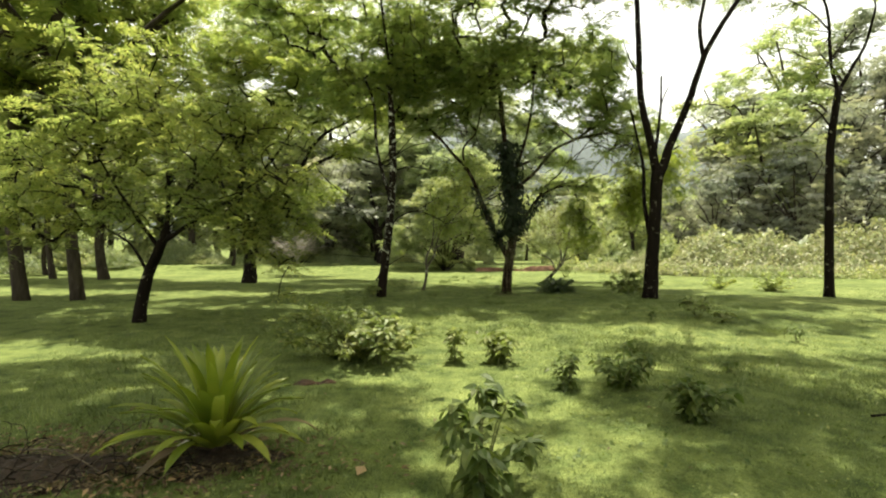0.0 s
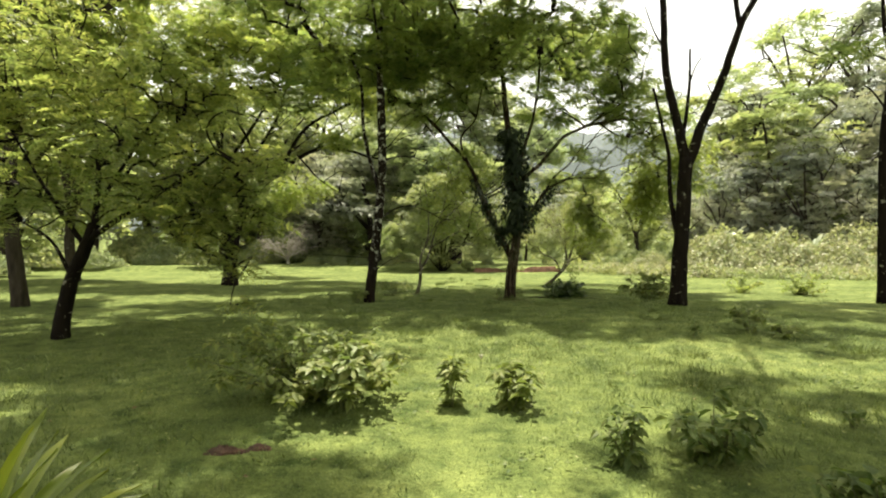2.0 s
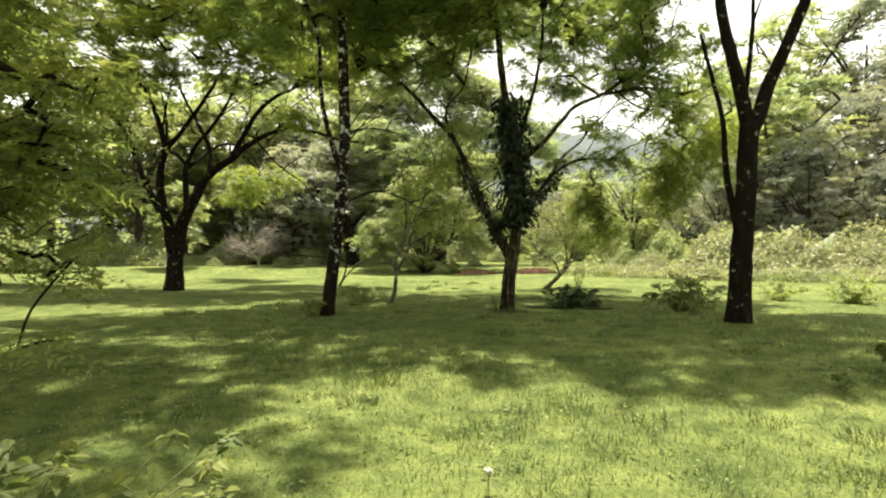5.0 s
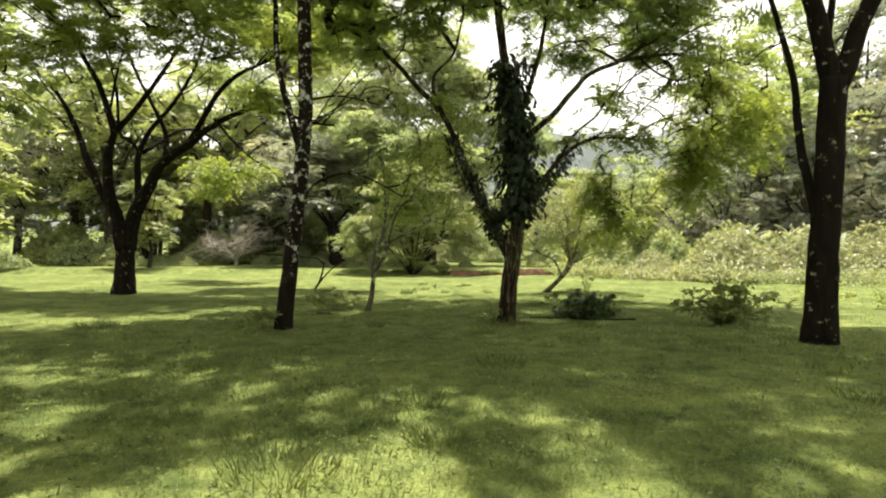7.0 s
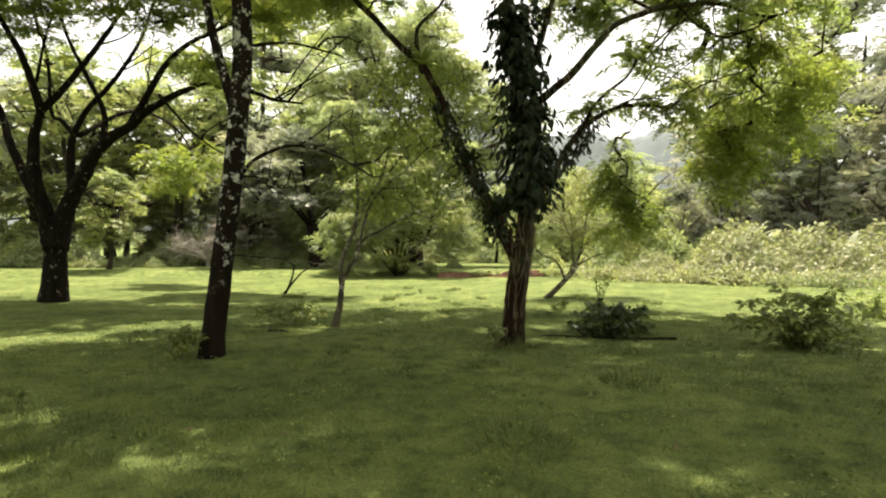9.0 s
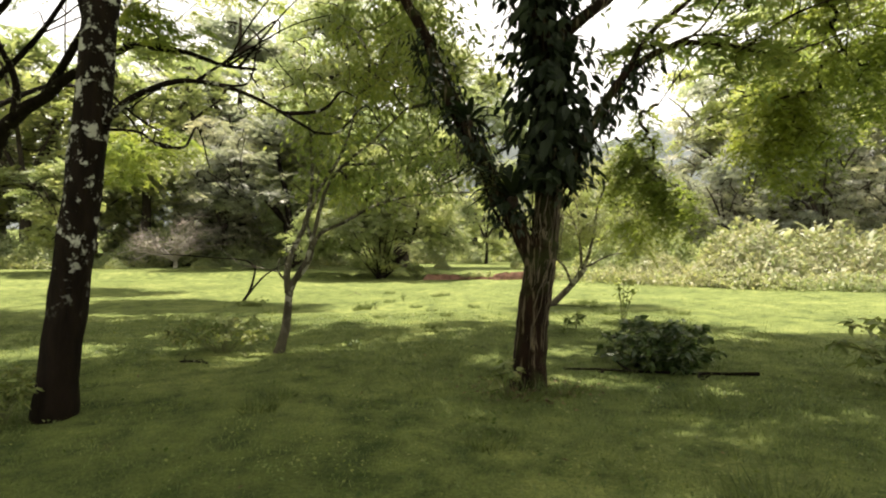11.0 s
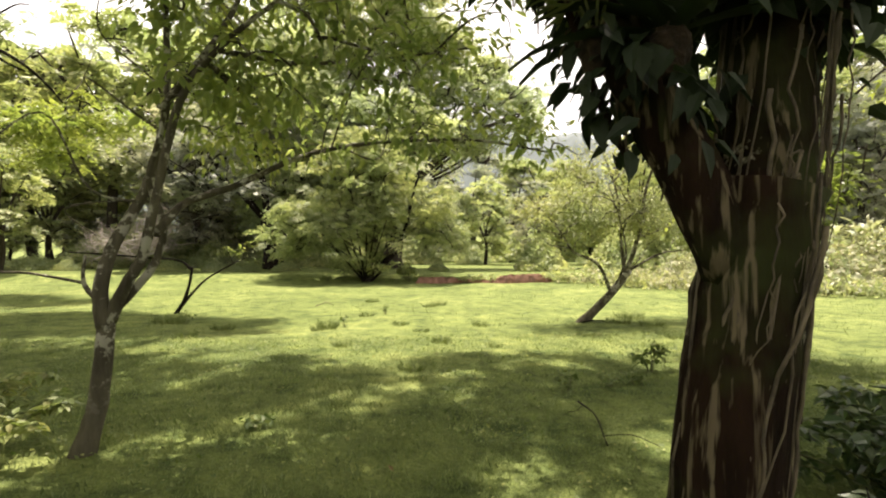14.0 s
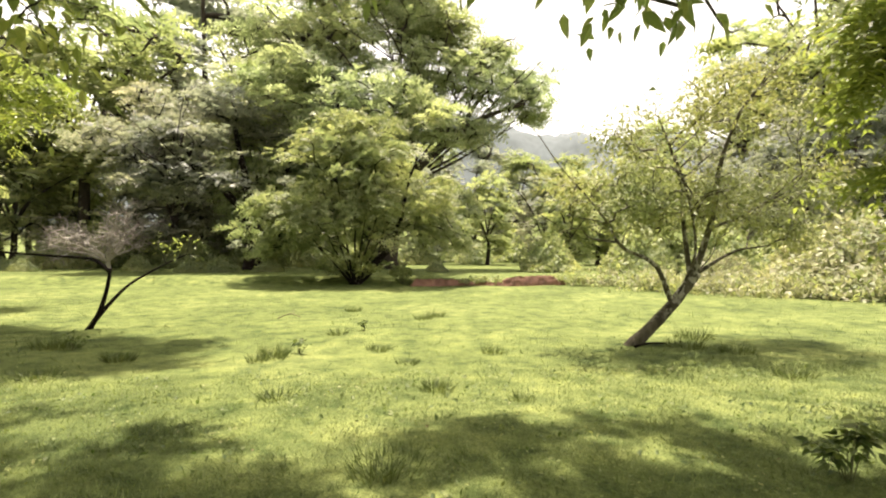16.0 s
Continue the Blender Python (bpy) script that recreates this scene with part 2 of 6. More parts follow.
def join(geos):
    verts, faces, k = [], [], 0
    for v, fs in geos:
        verts.append(np.asarray(v))
        faces += [np.asarray(f) + k for f in fs if len(f)]
        k += len(v)
    by = {}
    for f in faces:
        by.setdefault(f.shape[1], []).append(f)
    return np.concatenate(verts), [np.concatenate(f) for f in by.values()]


def spline(points, per=5):
    """Catmull-Rom through the points."""
    p = np.asarray(points, float)
    q = np.vstack([2 * p[0] - p[1], p, 2 * p[-1] - p[-2]])
    s = np.linspace(0, 1, per, endpoint=False)[:, None]
    out = []
    for i in range(1, len(q) - 2):
        a0, a1, a2, a3 = q[i - 1:i + 3]
        out.append(0.5 * (2 * a1 + (a2 - a0) * s + (2 * a0 - 5 * a1 + 4 * a2 - a3) * s ** 2 + (3 * a1 - a0 - 3 * a2 + a3) * s ** 3))
    return np.vstack(out + [p[-1:]])


def tube(path, radii, sides=8, lumpy=0.0, rng=None):
    path = np.asarray(path, float)
    n = len(path)
    t = np.gradient(path, axis=0)
    t /= np.linalg.norm(t, axis=1)[:, None] + 1e-9
    ref = np.array([0.31, 0.95, 0.05]) if abs(t[:, 1]).mean() < 0.8 else np.array([0.95, 0.1, 0.3])
    u = np.cross(t, ref)
    u /= np.linalg.norm(u, axis=1)[:, None] + 1e-9
    w = np.cross(t, u)
    ang = np.linspace(0, 2 * np.pi, sides, endpoint=False)
    r = np.broadcast_to(np.asarray(radii, float)[:, None], (n, sides)).copy()
    if lumpy:
        r *= 1 + lumpy * rng.standard_normal((n, sides)) * 0.5 + lumpy * np.sin(ang * 3 + rng.random() * 6)[None]
    v = path[:, None] + r[..., None] * (np.cos(ang)[None, :, None] * u[:, None] + np.sin(ang)[None, :, None] * w[:, None])
    i, j = np.meshgrid(np.arange(n - 1), np.arange(sides), indexing="ij")
    j2 = (j + 1) % sides
    q = np.stack([i * sides + j, i * sides + j2, (i + 1) * sides + j2, (i + 1) * sides + j], -1).reshape(-1, 4)
    v = np.vstack([v.reshape(-1, 3), path[:1], path[-1:]])
    k = np.arange(sides)
    k2 = (k + 1) % sides
    a, b = n * sides, n * sides + 1
    cap = np.vstack([np.stack([np.full(sides, a), k2, k], -1), np.stack([np.full(sides, b), (n - 1) * sides + k, (n - 1) * sides + k2], -1)])
    return v, [q, cap]


def unit(a):
    return a / (np.linalg.norm(a, axis=-1, keepdims=True) + 1e-9)


def spears(centres, along, normal, length, width):
    """One three-cornered leaflet for each centre, for feathery and distant foliage."""
    along = unit(along)
    side = unit(np.cross(along, normal))
    length, width = np.asarray(length)[:, None], np.asarray(width)[:, None]
    v = np.stack([centres - along * length / 2 + side * width / 2, centres - along * length * 0.35 - side * width / 2, centres + along * length / 2], 1)
    return v.reshape(-1, 3), [np.arange(3 * len(centres)).reshape(-1, 3)]


def fronds(rng, centres, hub, count, pairs, reach, leaf_len, leaf_wide, droop=0.35, lift=0.25, tilted=0.36):
    """Feathered fronds that leave each centre in a tilted fan, with a leaflet on either side at every step."""
    n = len(centres)
    tilt = unit(rng.normal(0, tilted, (n, 3)) + (0, 0, 1))
    away = unit((centres - hub) * (1, 1, 0.2) + rng.normal(0, 0.3, (n, 3)))
    which = np.repeat(np.arange(n), count)
    m = len(which)
    turn = np.tile(np.arange(count) * 2 * np.pi / count, n) + np.repeat(rng.uniform(0, 6.28, n), count) + rng.normal(0, 0.4, m)
    d = np.stack([np.cos(turn), np.sin(turn), rng.normal(lift, 0.3, m)], -1) + 0.55 * away[which]
    d = unit(d - 0.6 * tilt[which] * (d * tilt[which]).sum(1)[:, None])
    up = unit(tilt[which] + rng.normal(0, 0.2, (m, 3)))
    side = unit(np.cross(d, up))
    ln = reach * rng.uniform(0.6, 1.2, m)
    start = centres[which] + rng.normal(0, 0.22, (m, 3)) * reach * (1, 1, 0.6)
    k = np.repeat(np.linspace(0.12, 1.0, pairs), 2)
    way = np.tile([1.0, -1.0], pairs)
    s = k[None] + rng.uniform(-0.03, 0.03, (m, 2 * pairs))
    size = (np.sin(np.pi * (0.2 + 0.7 * k)) ** 0.6)[None] * rng.uniform(0.75, 1.2, (m, 2 * pairs))
    al = side[:, None] * way[None, :, None] + d[:, None] * 0.55 - np.array([0, 0, droop])[None, None] * k[None, :, None]
    al = unit(al + rng.normal(0, 0.13, al.shape))
    pos = start[:, None] + d[:, None] * (ln[:, None] * s)[..., None] - np.array([0, 0, 1.0]) * (droop * ln[:, None] * s ** 2)[..., None] + al * (leaf_len * size / 2)[..., None]
    nor = up[:, None] + rng.normal(0, 0.25, al.shape)
    size = size.ravel()
    return spears(pos.reshape(-1, 3), al.reshape(-1, 3), nor.reshape(-1, 3), leaf_len * size, leaf_wide * size)


def leaves(centres, along, normal, length, width, fold=0.15):
    """One folded four-cornered blade for each centre."""
    along = unit(along)
    side = unit(np.cross(along, normal))
    up = np.cross(side, along)
    length, width = np.asarray(length)[:, None], np.asarray(width)[:, None]
    n = len(centres)
    v = np.empty((n, 4, 3))
    v[:, 0] = centres - along * length / 2
    v[:, 1] = centres - along * length * 0.08 + side * width / 2 + up * width * fold
    v[:, 2] = centres + along * length / 2
    v[:, 3] = centres - along * length * 0.08 - side * width / 2 + up * width * fold
    k = np.arange(n)[:, None] * 4
    return v.reshape(-1, 3), [np.vstack([k + [0, 2, 1], k + [0, 3, 2]])]


def ovate(centres, along, normal, length, width, fold=0.15, droop=0.18):
    """Pointed oval leaves with a folded midrib and a drooping tip, for plants seen close."""
    along = unit(along)
    side = unit(np.cross(along, normal))
    up = np.cross(side, along)
    length, width = np.asarray(length)[:, None], np.asarray(width)[:, None]
    n = len(centres)

    def at(s, w):
        return centres + along * length * (s - 0.5) - up * length * droop * s * s + side * width * w / 2 + up * width * fold * abs(w)
    v = np.stack([at(0, 0), at(0.3, 0), at(0.68, 0), at(1, 0), at(0.24, 0.95), at(0.62, 0.72), at(0.24, -0.95), at(0.62, -0.72)], 1)
    k = np.arange(n)[:, None] * 8
    tri = np.vstack([k + [0, 1, 4], k + [2, 3, 5], k + [0, 6, 1], k + [2, 7, 3]])
    quad = np.vstack([k + [1, 2, 5, 4], k + [6, 7, 2, 1]])
    return v.reshape(-1, 3), [tri, quad]


def smooth_step(v, lo, hi):
    s = np.clip((np.asarray(v, float) - lo) / (hi - lo), 0, 1)
    return s * s * (3 - 2 * s)


def ground_z(x, y):
    """Height of the meadow: a faint rise under the trees, a dip beyond, a step up behind the red bank."""
    x, y = np.asarray(x, float), np.asarray(y, float)
    z = 0.06 * smooth_step(y, 0, 12) - 0.18 * smooth_step(y, 12, 19) - 0.13 * smooth_step(y, 19, 28) - 0.05 * smooth_step(y, 28, 34) + 0.34 * smooth_step(y, 42.6, 44.5)
    z = z + smooth_step(y, 8, 13) * (1 - smooth_step(y, 15, 19)) * np.clip(0.024 * x, -0.05, 0.18)
    z = z + 0.03 * np.sin(0.9 * x + 0.4 * y) * np.sin(0.7 * y - 0.3 * x + 1) + 0.018 * np.sin(2.1 * x + 1.3) * np.sin(1.7 * y)
    z = z + 12 * smooth_step(0.95 * x + 0.3 * (y - 38), 36, 62)
    return z + 14 * smooth_step(np.hypot(x, y - 20), 110, 420)


def gz(x, y):
    return float(ground_z(x, y))


# ---- the meadow ----
def graded(lo, hi, step, far, ratio=1.16):
    mid = list(np.arange(lo, hi + step / 2, step))
    s, a, b = step, mid[0], mid[-1]
    left, right = [], []
    while a > -far:
        s *= ratio
        a -= s
        left.append(a)
    s = step
    while b < far:
        s *= ratio
        b += s
        right.append(b)
    return np.array(left[::-1] + mid + right)


gx, gy = graded(-16, 18, 0.34, 2500), graded(-6, 46, 0.34, 2500)
X, Y = np.meshgrid(gx, gy, indexing="ij")
gv = np.stack([X, Y, ground_z(X, Y)], -1).reshape(-1, 3)
ii, jj = np.meshgrid(np.arange(len(gx) - 1), np.arange(len(gy) - 1), indexing="ij")
ny = len(gy)
gf = np.stack([ii * ny + jj, (ii + 1) * ny + jj, (ii + 1) * ny + jj + 1, ii * ny + jj + 1], -1).reshape(-1, 4)
tagged(part("ground", (gv, [gf]), TURF), "uneven green meadow ground with short grass", "ground", kind="structure")


def grass(name, label, x0, x1, y0, y1, count, height, width, seed, patchy=0.5, clump=0.0, blade=None):
    """Loose blades of grass in tufts over a stretch of meadow, as one sward."""
    rng = np.random.default_rng(seed)
    n, shift = count, 1.7 * seed
    px, py = rng.uniform(x0, x1, n), rng.uniform(y0, y1, n)
    tuft = np.sin(px * 3.1 + shift + 2 * np.sin(py * 1.7)) * np.sin(py * 2.7 + 1.5 * np.sin(px * 2.3)) + 0.6 * np.sin(px * 0.8 + py * 0.6 + 1)
    tuft = tuft + 0.7 * np.sin(px * 7.3 + shift + 2.2 * np.sin(py * 5.1)) * np.sin(py * 6.7 + 1.9 * np.sin(px * 4.3))
    keep = rng.random(n) < (1 - patchy) + patchy * (tuft > clump)
    px, py, tuft = px[keep], py[keep], tuft[keep]
    n = len(px)
    h = height * rng.uniform(0.5, 1.3, n) * (1 + 0.4 * np.clip(tuft, 0, 1))
    base = np.stack([px, py, ground_z(px, py) - 0.005], -1)
    turn = rng.uniform(0, 2 * np.pi, n)
    lean = rng.uniform(0.2, 1.1, n)
    d = np.stack([np.cos(turn) * lean, np.sin(turn) * lean, np.ones(n)], -1)
    tip = base + unit(d) * h[:, None]
    s = np.stack([-np.sin(turn + 0.6), np.cos(turn + 0.6), np.zeros(n)], -1) * (width * rng.uniform(0.6, 1.4, n) / 2)[:, None]
    v = np.stack([base - s, base + s, tip], 1).reshape(-1, 3)
    tagged(part(name, (v, [np.arange(3 * n).reshape(-1, 3)]), blade or BLADE, smooth=False), label, "grass", kind="stuff")


grass("meadow_grass", "short tufted green grass of the meadow", -6, 8, 1.2, 26, 330000, 0.038, 0.008, 5, 0.5)
grass("meadow_grass", "longer darker tufts among the short meadow grass", -5, 7, 1.3, 15, 110000, 0.068, 0.009, 7, 1.0, 0.95, TUFT)
grass("meadow_grass", "longer lighter tufts among the short meadow grass", -5, 7, 1.3, 24, 70000, 0.075, 0.009, 8, 1.0, 0.95)
grass("meadow_grass", "short green grass at the meadow's sides", -16, 20, 8, 40, 45000, 0.05, 0.016, 6, 0.6)

# distant hill
rng = np.random.default_rng(3)
hx = np.linspace(-900, 900, 260)
hv, rows_n = [], 14
for k in range(rows_n):
    f = k / (rows_n - 1)
    ridge = 92 + 22 * np.sin(hx * 0.008 + 0.5) + 9 * np.sin(hx * 0.031) + 4 * np.sin(hx * 0.09 + 1)
    hv.append(np.stack([hx * (1 + 0.15 * f), 330 + 130 * f + 0 * hx, ridge * np.sin(f * np.pi / 2) + rng.normal(0, 2.2, len(hx)) * min(1, 3 * f)], -1))
hv = np.concatenate(hv)
ii, jj = np.meshgrid(np.arange(rows_n - 1), np.arange(259), indexing="ij")
hf = np.stack([ii * 260 + jj, ii * 260 + jj + 1, (ii + 1) * 260 + jj + 1, (ii + 1) * 260 + jj], -1).reshape(-1, 4)
tagged(part("backdrop", (hv, [hf]), HILL), "wooded hill ridge far behind the trees, haze put into its colour", "hill", kind="structure")


# ---- trees ----
class Tree:
    """A tree: a trunk, limbs that follow given points, twigs that reach for the sprays of leaves, and a crown."""

    def __init__(self, name, x, y, label, bark, leaf, seed, group="", category="tree", size=1.0, thick=1.0, lift=0.0):
        self.root = tagged(new(name), label, category, group)
        self.root.location = (x, y, gz(x, y))
        self.bark, self.leaf, self.rng, self.size = bark, leaf, np.random.default_rng(seed), size
        self.thick, self.lift = thick, lift
        self.nodes, self.clumps, self.first = [], [], True

    def limb(self, r0, r1, *pts):
        path = spline([(x, y, z + self.lift * min(1.0, max(0.0, z))) for x, y, z in pts], 6)
        n = len(path)
        wander = np.cumsum(self.rng.normal(0, 0.12, (n, 3)), 0) * r0 * 0.5
        wander -= np.linspace(0, 1, n)[:, None] * wander[-1]
        path = path + wander * (0.4 if self.first else 1.0)
        f = np.linspace(0, 1, n)
        r = r0 + (r1 - r0) * f ** 0.8
        if self.first:
            path[0, 2] -= 0.12
            r = r * (1 + 0.22 * np.exp(-np.maximum(path[:, 2], 0) / (1.1 * r0)))
        geo = tube(path, r, 14 if self.first else 9, 0.06, self.rng)
        part("trunk" if self.first else "limb", geo, self.bark, self.root)
        self.nodes += [tuple(p) for p in (path[n // 2:] if not self.first else path[-2:])]
        self.first = False
        return self

    def sprout(self, n, r, reach, rise=0.5, start=0.35, sway=0.25):
        """n thin side limbs that leave the limbs built so far and bend upwards and outwards."""
        rng = self.rng
        base = np.array(self.nodes)
        hub = base.mean(0)
        for i in range(n):
            p = base[rng.integers(int(start * len(base)), len(base))] - (0, 0, self.lift)
            d = unit(np.array([*(p - hub)[:2], 0.0]) + rng.normal(0, 0.6, 3) * (1, 1, 0.3)) + (0, 0, rise * rng.uniform(0.3, 1.4))
            s = reach * rng.uniform(0.5, 1.2)
            k = rng.normal(0, sway, (3, 3)) * s * 0.5
            self.limb(r * rng.uniform(0.7, 1.2), r * 0.3, tuple(p), tuple(p + d * s * 0.35 + k[0] * 0.5), tuple(p + d * s * 0.7 + k[1] * 0.7 + (0, 0, 0.06 * s)), tuple(p + d * s + k[2]))
        return self

    def pad(self, cx, cy, cz, rx, ry, rz, n):
        """n sprays of leaves within an ellipsoid, with gaps, thicker towards its upper skin."""
        made, n = 0, int(n * self.thick)
        while made < n:
            p = self.rng.normal(size=3)
            p = p / np.linalg.norm(p) * self.rng.random() ** 0.42
            if p[2] < -0.2 and self.rng.random() < 0.35:
                continue
            q = np.array([cx, cy, cz + self.lift]) + p * (rx, ry, rz)
            if noise.noise(Vector(q * (1.1 / self.size)) + Vector((cx, cy, 0))) < -0.08:
                made += 0.25
                continue
            self.clumps.append(q)
            made += 1
        return self

    def fringe(self, n, r, per=6):
        """Small sprays of leaves that break the crown's outline."""
        base = np.array(self.clumps)
        hub = base.mean(0)
        for i in range(n):
            q = base[self.rng.integers(0, len(base))]
            q = q + unit(q - hub) * r * self.rng.uniform(0.5, 1.6) + self.rng.normal(0, 0.15 * r, 3)
            self.pad(*(q - (0, 0, self.lift)), r * 0.6, r * 0.6, r * 0.3, per)
        return self

    def finish(self, length, width, per, spread, droop=0.3, flat=0.6, twig=0.006, every=1, sides=4, spear=False, oval=False, tilted=0.36):
        rng = self.rng
        c = np.array(self.clumps)
        nodes = np.array(self.nodes)
        near = np.linalg.norm(c[:, None] - nodes[None], axis=2).min(1)
        order = np.argsort(near)
        pts, parent, ends = [tuple(p) for p in nodes], [-1] * len(nodes), []
        P = np.empty((len(nodes) + 2 * len(c), 3))
        P[:len(nodes)] = nodes
        k = len(nodes)
        load = np.zeros(len(P))
        up = np.full(len(P), -1)
        for i in order:
            d = np.linalg.norm(P[:k] - c[i], axis=1) + 0.35 * np.maximum(0, P[:k, 2] - c[i][2])
            j = int(np.argmin(d))
            m = (P[j] + c[i]) / 2 + rng.normal(0, 0.07, 3) * d[j] + (0, 0, 0.08 * d[j])
            P[k], up[k], P[k + 1], up[k + 1] = m, j, c[i], k
            k += 2
        for i in range(k - 1, len(nodes) - 1, -1):
            load[i] += 1
            if up[i] >= 0:
                load[up[i]] += load[i]
        geos = []
        for i in range(len(nodes) + 1, k, 2):
            j = up[i - 1]
            if every > 1 and load[i] < 2 and i % (2 * every) > 1:
                continue
            path = spline([P[j], P[i - 1], P[i]], 3 if sides > 3 else 2)
            r_end, r_start = twig * load[i] ** 0.45, twig * (load[i - 1] + 1) ** 0.45
            geos.append(tube(path, np.linspace(r_start, r_end, len(path)), sides))
        part("branchwork", join(geos), self.bark, self.root, kind="stuff")
        if spear:
            count = max(4, per // 12)
            hub = np.array([*c.mean(0)[:2], c[:, 2].min()])
            geo = fronds(rng, c, hub, count, max(3, per // (2 * count)), 2.1 * spread, length, width, droop, tilted=tilted)
            part("crown", geo, self.leaf, self.root, kind="stuff", smooth=False)
            return self.root
        n = len(c) * per
        which = np.repeat(np.arange(len(c)), per)
        off = rng.normal(size=(n, 3)) * spread * np.array([1, 1, flat])
        pos = c[which] + off
        along = unit(off) + rng.normal(0, 0.5, (n, 3)) + (0, 0, -droop)
        nor = (rng.normal(0, 0.25, (len(c), 3)) + (0, 0, 1))[which] + rng.normal(0, 0.38, (n, 3))
        s = rng.uniform(0.6, 1.25, n)
        part("crown", (ovate if oval else leaves)(pos, along, nor, length * s, width * s), self.leaf, self.root, kind="stuff", smooth=False)
        return self.root


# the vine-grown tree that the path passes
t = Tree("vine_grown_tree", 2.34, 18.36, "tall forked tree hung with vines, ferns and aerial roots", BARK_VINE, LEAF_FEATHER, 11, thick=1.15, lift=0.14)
t.limb(0.182, 0.162, (0.0, 0.0, -0.04), (0.06, 0.0, 0.55), (0.13, 0.0, 1.05), (0.19, 0.0, 1.5))
t.limb(0.105, 0.045, (0.06, -0.0, 1.24), (-0.2, 0.05, 1.78), (-0.45, 0.21, 2.33), (-0.68, 0.36, 2.8), (-0.93, 0.6, 3.4), (-1.15, 0.9, 4.13), (-1.49, 1.25, 4.84), (-1.99, 1.59, 5.44), (-2.56, 1.97, 6.18), (-3.3, 2.37, 6.9), (-4.2, 2.8, 7.5))
t.limb(0.05, 0.02, (-1.46, 1.2, 4.79), (-1.52, 1.42, 5.59), (-1.04, 1.63, 6.23), (-0.81, 1.88, 7.17))
t.limb(0.16, 0.075, (0.18, 0.0, 1.35), (0.26, 0.05, 2.2), (0.28, 0.12, 3.12), (0.18, 0.24, 4.35), (0.04, 0.36, 5.62), (-0.1, 0.5, 7.17), (-0.3, 0.6, 8.6))
t.limb(0.07, 0.03, (0.2, 0.2, 3.98), (0.65, 0.55, 5.2), (0.97, 0.81, 6.21), (1.21, 1.15, 7.55), (1.3, 1.4, 8.6))
t.limb(0.085, 0.035, (0.24, 0.1, 3.5), (0.41, 0.12, 3.83), (1.12, 0.24, 4.45), (1.67, 0.39, 5.08), (2.07, 0.54, 5.48), (2.86, 0.69, 5.87), (3.4, 0.84, 6.31), (4.0, 1.0, 7.0))
t.limb(0.05, 0.015, (2.75, 0.68, 5.82), (4.09, 0.94, 6.11), (4.88, 1.14, 6.08), (5.61, 1.34, 6.12), (6.8, 1.54, 6.42), (7.6, 2.4, 5.9))
t.limb(0.03, 0.012, (3.19, 0.74, 5.97), (3.83, 0.91, 5.6), (4.42, 1.07, 5.53), (4.94, 1.24, 5.73), (5.7, 2.2, 5.4))
t.limb(0.012, 0.005, (4.38, 1.07, 5.54), (4.32, 1.24, 4.64), (4.18, 1.34, 4.03))
t.limb(0.07, 0.022, (0.26, 0.0, 1.95), (0.64, 0.04, 2.6), (1.2, 0.16, 3.42), (1.85, 0.29, 3.85), (2.42, 0.41, 3.97), (3.24, 0.54, 3.95))
t.limb(0.04, 0.015, (1.15, 0.15, 3.35), (1.54, 0.24, 3.97), (2.09, 0.34, 4.44), (2.43, 0.44, 4.88), (3.01, 0.54, 5.04))
t.limb(0.03, 0.012, (5.6, 1.34, 6.1), (5.4, 2.6, 6.2), (4.8, 4.0, 5.6), (4.3, 4.9, 4.6))
t.sprout(16, 0.022, 1.7, 0.6)
# Several of the high pads are added for the shade they cast on the meadow.
t.pad(-2.2, 0.6, 9.4, 2.8, 4.0, 1.9, 220).pad(2.8, 2.7, 6.7, 1.9, 0.9, 0.45, 30).pad(1.2, 1.0, 6.8, 0.9, 0.9, 0.6, 16).pad(-1.6, 1.6, 6.7, 1.3, 1.0, 0.5, 24).pad(-2.8, 1.0, 8.0, 2.8, 2.8, 1.0, 95).pad(3.6, 4.2, 8.1, 2.4, 1.8, 0.8, 45).pad(-0.4, 3.4, 10.0, 1.8, 1.0, 0.6, 34).pad(-0.3, 6.0, 10.4, 6.0, 2.6, 0.9, 310).pad(-2.0, 3.2, 9.6, 2.6, 1.6, 0.8, 110).pad(-2.6, 1.6, 9.3, 1.8, 1.2, 0.6, 80).pad(1.0, 1.6, 9.4, 1.2, 1.0, 0.5, 40).pad(4.2, 4.2, 10.3, 1.8, 1.3, 1.2, 85).pad(0.5, 7.2, 10.8, 6.6, 1.6, 0.7, 90).pad(1.6, -1.6, 10.8, 2.2, 1.8, 0.7, 140).pad(-0.8, -1.2, 10.9, 2.2, 1.6, 0.7, 100).pad(3.0, 3.6, 9.0, 2.3, 1.3, 1.5, 150).pad(-0.1, -3.0, 11.0, 4.0, 2.1, 0.8, 165).pad(-4.4, 7.2, 11.0, 3.4, 2.2, 0.9, 120)
t.pad(-0.2, -0.7, 8.2, 1.8, 1.5, 1.2, 100).pad(3.2, 0.5, 8.2, 1.8, 1.8, 1.5, 90).pad(4.4, 1.0, 7.0, 1.3, 1.3, 1.0, 70).pad(2.2, 0, 9.8, 2.4, 2.2, 1.0, 55).pad(-3.6, 2.6, 10.6, 1.6, 1.5, 0.6, 65).pad(-1.2, 0.3, 7.6, 1.6, 1.5, 0.9, 80)
